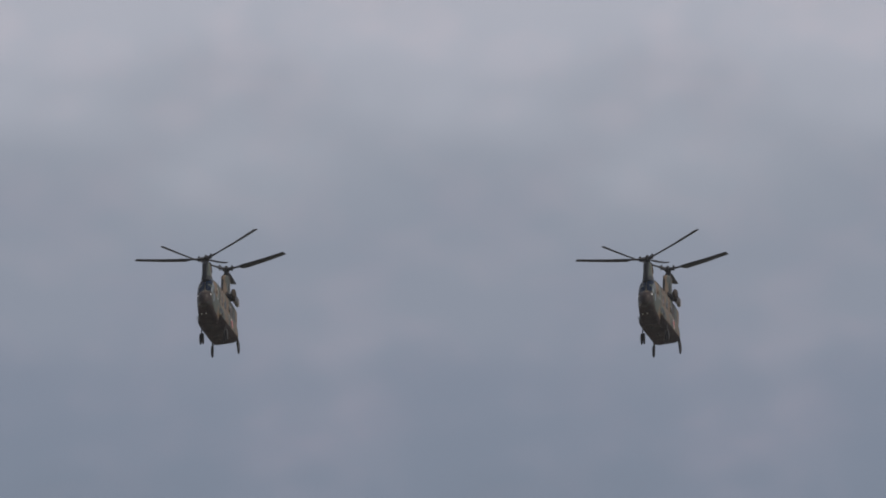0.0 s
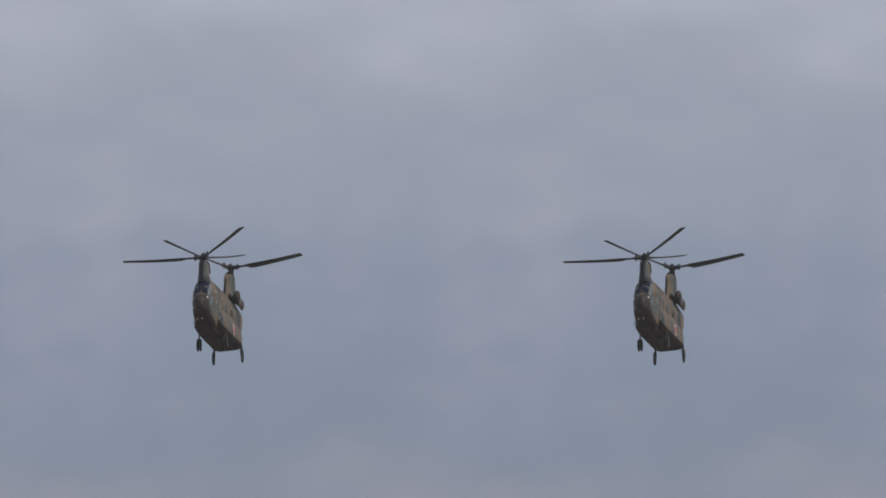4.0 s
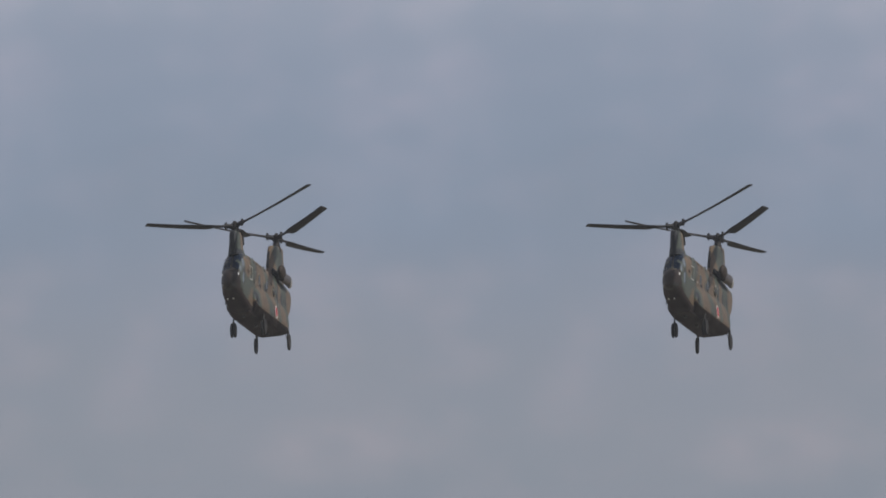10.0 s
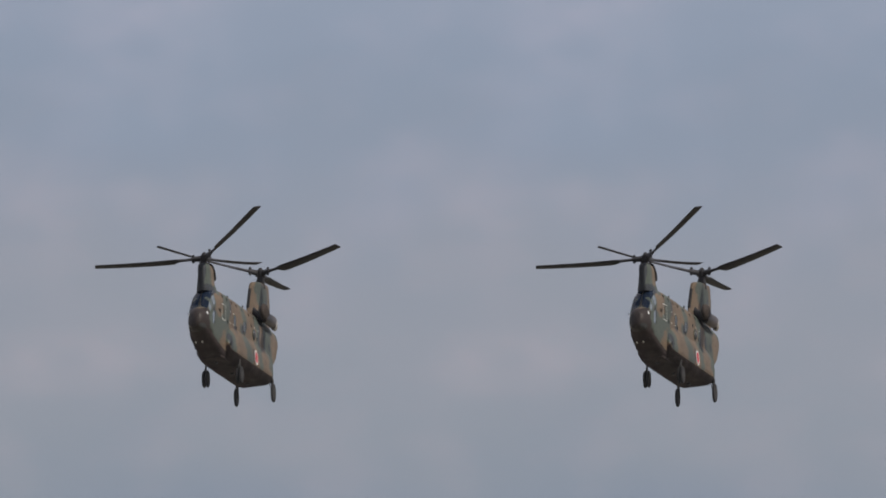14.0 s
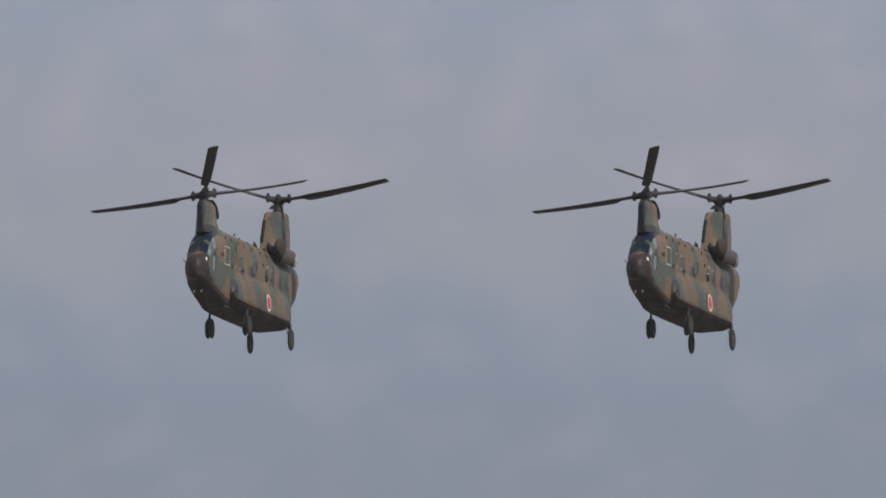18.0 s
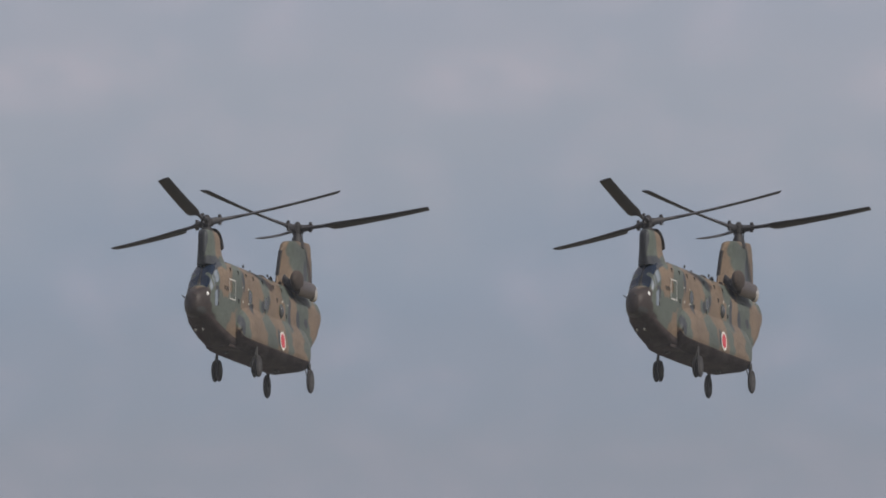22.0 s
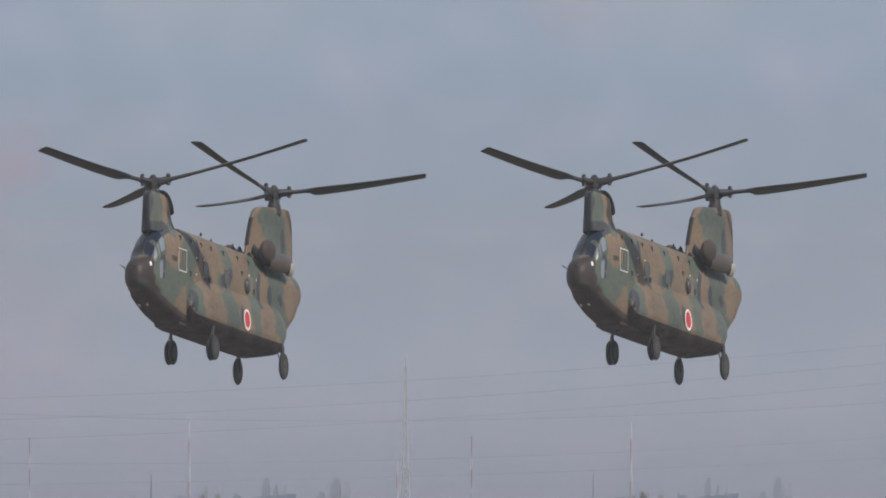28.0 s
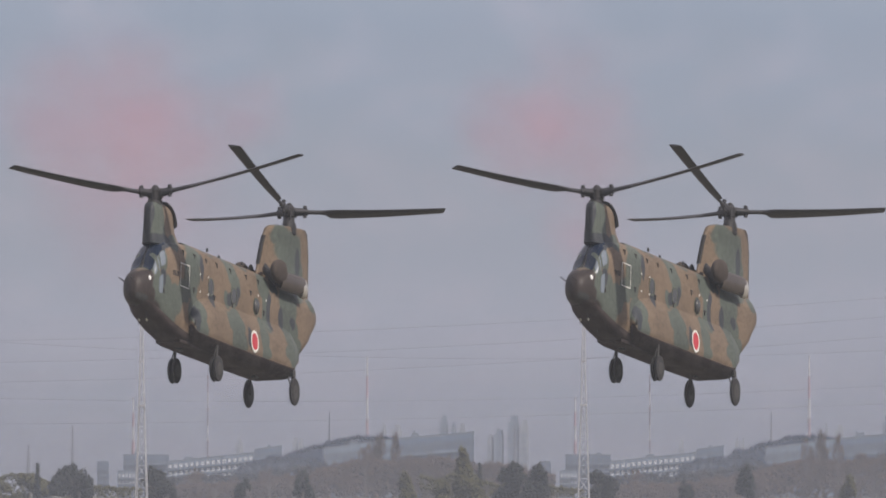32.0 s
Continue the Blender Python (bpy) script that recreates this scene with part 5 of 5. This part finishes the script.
# ------------------------------------------------------------------ what moves
# seconds, place, and the airframe's turn about its pivot
FLIGHT_ONE = [
    (0.0, 52.93, 669.31, 79.78, 2.17, -2.43, -112.21), (0.5, 50.65, 660.78, 77.71, 2.51, -2.85, -112.23),
    (1.0, 48.42, 652.29, 75.66, 2.73, -3.30, -112.28), (1.5, 46.22, 643.85, 73.65, 2.74, -3.76, -112.38),
    (2.0, 44.09, 635.55, 71.68, 2.55, -3.99, -112.32), (2.5, 42.00, 627.59, 69.77, 2.25, -3.79, -112.34),
    (3.0, 39.94, 619.61, 67.89, 1.84, -3.43, -112.38), (3.5, 37.92, 611.45, 66.02, 1.33, -3.01, -112.57),
    (4.0, 35.93, 603.03, 64.15, 0.79, -2.73, -112.82), (4.5, 33.99, 594.71, 62.32, 0.27, -2.46, -113.07),
    (5.0, 32.09, 586.50, 60.53, -0.26, -2.18, -113.32), (5.5, 30.23, 578.40, 58.77, -0.79, -1.91, -113.58),
    (6.0, 28.43, 570.28, 57.04, -1.19, -2.03, -113.53), (6.5, 26.65, 562.42, 55.36, -1.42, -2.49, -113.63),
    (7.0, 24.93, 554.57, 53.71, -1.30, -3.04, -113.55), (7.5, 23.24, 546.69, 52.08, -0.88, -3.37, -113.57),
    (8.0, 21.59, 538.81, 50.47, -0.35, -3.48, -113.71), (8.5, 19.98, 531.08, 48.91, 0.21, -3.43, -113.84),
    (9.0, 18.43, 523.66, 47.40, 0.72, -3.23, -114.05), (9.5, 16.92, 516.78, 45.97, 1.08, -3.28, -114.26),
    (10.0, 15.46, 509.95, 44.56, 1.24, -3.63, -114.36), (10.5, 14.01, 502.97, 43.15, 1.37, -4.04, -114.85),
    (11.0, 12.59, 495.63, 41.74, 1.54, -4.40, -115.20), (11.5, 11.20, 487.81, 40.32, 1.79, -4.70, -115.41),
    (12.0, 9.84, 479.47, 38.89, 1.96, -4.94, -115.42), (12.5, 8.51, 470.62, 37.44, 1.96, -5.09, -115.23),
    (13.0, 7.22, 461.48, 35.99, 1.86, -5.16, -115.00), (13.5, 5.97, 452.29, 34.57, 1.67, -5.04, -115.41),
    (14.0, 4.76, 443.13, 33.19, 1.70, -4.63, -115.84), (14.5, 3.60, 434.15, 31.85, 1.73, -4.22, -116.27),
    (15.0, 2.49, 425.36, 30.55, 1.76, -3.80, -116.69), (15.5, 1.42, 416.73, 29.29, 1.80, -3.39, -117.12),
    (16.0, 0.39, 409.21, 28.13, 1.70, -3.23, -117.41), (16.5, -0.60, 402.77, 27.07, 1.44, -3.38, -117.60),
    (17.0, -1.56, 397.22, 26.08, 1.10, -3.38, -117.58), (17.5, -2.50, 392.34, 25.14, 0.84, -3.19, -117.51),
    (18.0, -3.43, 387.95, 24.26, 0.69, -3.24, -117.49), (18.5, -4.33, 383.93, 23.40, 0.42, -3.36, -117.69),
    (19.0, -5.22, 379.98, 22.56, 0.46, -3.62, -117.87), (19.5, -6.08, 375.85, 21.73, 0.88, -3.64, -118.30),
    (20.0, -6.92, 371.59, 20.90, 1.25, -3.65, -118.49), (20.5, -7.74, 367.15, 20.08, 1.58, -3.66, -118.71),
    (21.0, -8.53, 362.47, 19.26, 1.82, -3.76, -119.18), (21.5, -9.28, 357.31, 18.43, 1.81, -3.83, -119.01),
    (22.0, -10.01, 352.06, 17.62, 1.75, -3.82, -118.99), (22.5, -10.71, 347.01, 16.83, 1.96, -3.89, -118.96),
    (23.0, -11.41, 342.32, 16.07, 2.33, -3.84, -119.10), (23.5, -12.09, 338.01, 15.34, 2.45, -3.50, -119.29),
    (24.0, -12.77, 334.03, 14.64, 2.28, -3.39, -119.48), (24.5, -13.44, 330.35, 13.97, 2.22, -3.41, -119.85),
    (25.0, -14.10, 326.88, 13.31, 2.21, -3.49, -120.19), (25.5, -14.75, 323.64, 12.67, 2.21, -3.44, -120.40),
    (26.0, -15.40, 320.62, 12.05, 2.28, -3.52, -120.53), (26.5, -16.05, 317.77, 11.45, 2.37, -3.84, -120.85),
    (27.0, -16.69, 315.15, 10.86, 2.24, -4.30, -121.19), (27.5, -17.32, 312.55, 10.28, 2.10, -4.75, -121.54),
    (28.0, -17.93, 309.97, 9.71, 1.97, -5.21, -121.89), (28.5, -18.54, 307.40, 9.14, 1.84, -5.66, -122.23),
    (29.0, -19.26, 305.21, 8.53, 1.50, -6.09, -122.10), (29.5, -19.87, 303.40, 8.07, 1.05, -6.23, -122.11),
    (30.0, -20.44, 301.82, 7.80, 0.91, -6.59, -122.23), (30.5, -20.97, 300.40, 7.64, 1.15, -6.98, -122.12),
    (31.0, -21.41, 299.33, 7.38, 1.26, -7.11, -122.11), (31.5, -21.88, 298.65, 7.17, 1.04, -6.91, -122.33),
    (32.0, -22.30, 298.25, 7.04, 0.71, -6.58, -122.85),
]
FLIGHT_TWO = [
    (0.0, 82.18, 666.36, 79.78, 1.61, -2.57, -117.13), (0.5, 79.52, 657.96, 77.71, 1.96, -2.98, -117.15),
    (1.0, 76.91, 649.60, 75.67, 2.19, -3.43, -117.19), (1.5, 74.35, 641.27, 73.66, 2.22, -3.89, -117.29),
    (2.0, 71.85, 633.11, 71.68, 2.03, -4.12, -117.23), (2.5, 69.41, 625.22, 69.77, 1.73, -3.92, -117.24),
    (3.0, 67.00, 617.32, 67.90, 1.34, -3.56, -117.30), (3.5, 64.62, 609.24, 66.02, 0.83, -3.14, -117.49),
    (4.0, 62.25, 600.92, 64.15, 0.31, -2.87, -117.74), (4.5, 59.94, 592.71, 62.32, -0.21, -2.60, -118.00),
    (5.0, 57.69, 584.60, 60.53, -0.73, -2.33, -118.25), (5.5, 55.48, 576.60, 58.78, -1.24, -2.06, -118.51),
    (6.0, 53.32, 568.61, 57.05, -1.64, -2.19, -118.46), (6.5, 51.20, 560.80, 55.37, -1.86, -2.64, -118.56),
    (7.0, 49.13, 553.05, 53.72, -1.73, -3.19, -118.48), (7.5, 47.10, 545.26, 52.08, -1.30, -3.51, -118.50),
    (8.0, 45.10, 537.47, 50.48, -0.77, -3.63, -118.63), (8.5, 43.15, 529.81, 48.92, -0.19, -3.58, -118.77),
    (9.0, 41.27, 522.46, 47.41, 0.32, -3.39, -118.98), (9.5, 39.46, 515.67, 45.98, 0.70, -3.43, -119.19),
    (10.0, 37.70, 508.96, 44.57, 0.87, -3.78, -119.29), (10.5, 35.94, 501.99, 43.16, 1.00, -4.19, -119.78),
    (11.0, 34.20, 494.69, 41.75, 1.18, -4.55, -120.14), (11.5, 32.47, 486.94, 40.33, 1.44, -4.85, -120.34),
    (12.0, 30.74, 478.68, 38.90, 1.63, -5.09, -120.35), (12.5, 29.03, 469.92, 37.44, 1.63, -5.24, -120.15),
    (13.0, 27.33, 460.84, 36.00, 1.53, -5.32, -119.93), (13.5, 25.68, 451.69, 34.57, 1.34, -5.19, -120.34),
    (14.0, 24.07, 442.59, 33.19, 1.38, -4.78, -120.77), (14.5, 22.52, 433.66, 31.85, 1.42, -4.36, -121.20),
    (15.0, 21.02, 424.91, 30.55, 1.46, -3.94, -121.63), (15.5, 19.58, 416.34, 29.29, 1.50, -3.52, -122.06),
    (16.0, 18.22, 408.86, 28.13, 1.41, -3.35, -122.36), (16.5, 16.95, 402.46, 27.07, 1.17, -3.51, -122.55),
    (17.0, 15.74, 396.98, 26.08, 0.85, -3.51, -122.53), (17.5, 14.59, 392.17, 25.15, 0.60, -3.33, -122.46),
    (18.0, 13.47, 387.85, 24.26, 0.46, -3.38, -122.44), (18.5, 12.39, 383.84, 23.40, 0.18, -3.50, -122.64),
    (19.0, 11.33, 379.92, 22.57, 0.25, -3.76, -122.83), (19.5, 10.29, 375.84, 21.73, 0.68, -3.77, -123.26),
    (20.0, 9.26, 371.64, 20.90, 1.05, -3.78, -123.45), (20.5, 8.25, 367.25, 20.08, 1.38, -3.79, -123.66),
    (21.0, 7.26, 362.57, 19.26, 1.63, -3.90, -124.14), (21.5, 6.28, 357.50, 18.44, 1.64, -3.95, -123.96),
    (22.0, 5.32, 352.32, 17.62, 1.58, -3.93, -123.93), (22.5, 4.40, 347.30, 16.83, 1.79, -4.01, -123.91),
    (23.0, 3.50, 342.61, 16.07, 2.17, -3.97, -124.05), (23.5, 2.62, 338.34, 15.35, 2.30, -3.61, -124.25),
    (24.0, 1.77, 334.41, 14.65, 2.14, -3.49, -124.44), (24.5, 0.94, 330.74, 13.97, 2.09, -3.51, -124.81),
    (25.0, 0.13, 327.30, 13.31, 2.10, -3.58, -125.16), (25.5, -0.67, 324.08, 12.68, 2.10, -3.54, -125.37),
    (26.0, -1.45, 321.09, 12.06, 2.17, -3.63, -125.51), (26.5, -2.21, 318.25, 11.45, 2.28, -3.94, -125.83),
    (27.0, -2.97, 315.67, 10.86, 2.15, -4.39, -126.17), (27.5, -3.71, 313.10, 10.28, 2.02, -4.83, -126.51),
    (28.0, -4.44, 310.55, 9.71, 1.90, -5.28, -126.86), (28.5, -5.16, 308.02, 9.15, 1.78, -5.73, -127.20),
    (29.0, -5.97, 305.89, 8.53, 1.45, -6.15, -127.07), (29.5, -6.67, 304.11, 8.07, 1.00, -6.30, -127.08),
    (30.0, -7.30, 302.54, 7.80, 0.86, -6.67, -127.20), (30.5, -7.89, 301.14, 7.64, 1.11, -7.04, -127.09),
    (31.0, -8.38, 300.09, 7.38, 1.22, -7.17, -127.07), (31.5, -8.88, 299.43, 7.17, 1.00, -6.96, -127.30),
    (32.0, -9.32, 299.03, 7.05, 0.67, -6.66, -127.83),
]
# rotor turn beyond eleven thirds of a turn each second, front rotor, degrees
SPIN = [(0, 57.4), (1, 83.7), (2, 109.7), (3, 137.6), (6, 222.1), (7, 241.9), (8, 265.9), (9, 292.2), (10, 314), (11, 337), (12, 359.5), (13, 391.2), (16, 462.2), (17, 493.9), (18, 514.2),
        (19, 535.8), (20, 565.9), (21, 590.3), (22, 616.2), (23, 642.8), (24, 666.7), (25, 689.3), (25.8333, 708), (25.8667, 665.6), (26, 668.8), (29, 741.1), (30, 765.9), (31, 797.5), (32, 824.3)]


def spin(t):
    for (a, p), (b, q) in zip(SPIN, SPIN[1:]):
        if t <= b:
            return p + (q - p) * (t - a) / (b - a) + 1320 * t
    return SPIN[-1][1] + 1320 * t


def motions():
    # the smoke drifts slowly across; the second cloud sinks into view
    walk(smoke_one, [(0, pose(-14, 0, 6)), (27, pose(-14, 0, 5)), (29, pose(-9.6, 0, 3.2)), (30, pose(-4.4, 0, 2.6)), (31, pose(-3.4, 0, 2.2)), (32, pose(-5.4, 0, 1.4))])
    walk(smoke_two, [(0, pose(30, 0, 150)), (20, pose(28, 0, 120)), (27, pose(19, 0, 62)), (29, pose(12, 0, 36)), (30, pose(2.6, 0, 10)), (31, pose(-0.4, 0, 6)), (32, pose(-4.4, 0, 2))])
    for craft, flight in ((helicopter, FLIGHT_ONE), (second, FLIGHT_TWO)):
        walk(craft, [(t, pose(x, y, z)) for t, x, y, z, rx, ry, rz in flight])
        body = craft.children[0]
        walk(body, [(t, pose(0, 0, 0, rx, ry, rz)) for t, x, y, z, rx, ry, rz in flight])
        for key in ("front", "rear"):
            turning = [o for o in body.children if o.name.startswith(key + "_rotor")]
            blades = [o for o in turning if "blade" in o.name]
            for o in turning:
                lead = 120 * blades.index(o) if o in blades else 0
                walk(o, [(f / FPS, rotor_base(key, f / FPS) @ pose(0, 0, 0, 0, 0, lead + (spin(f / FPS) if key == "front" else 3.8 - spin(f / FPS)))) for f in range(32 * FPS + 1)])


motions()
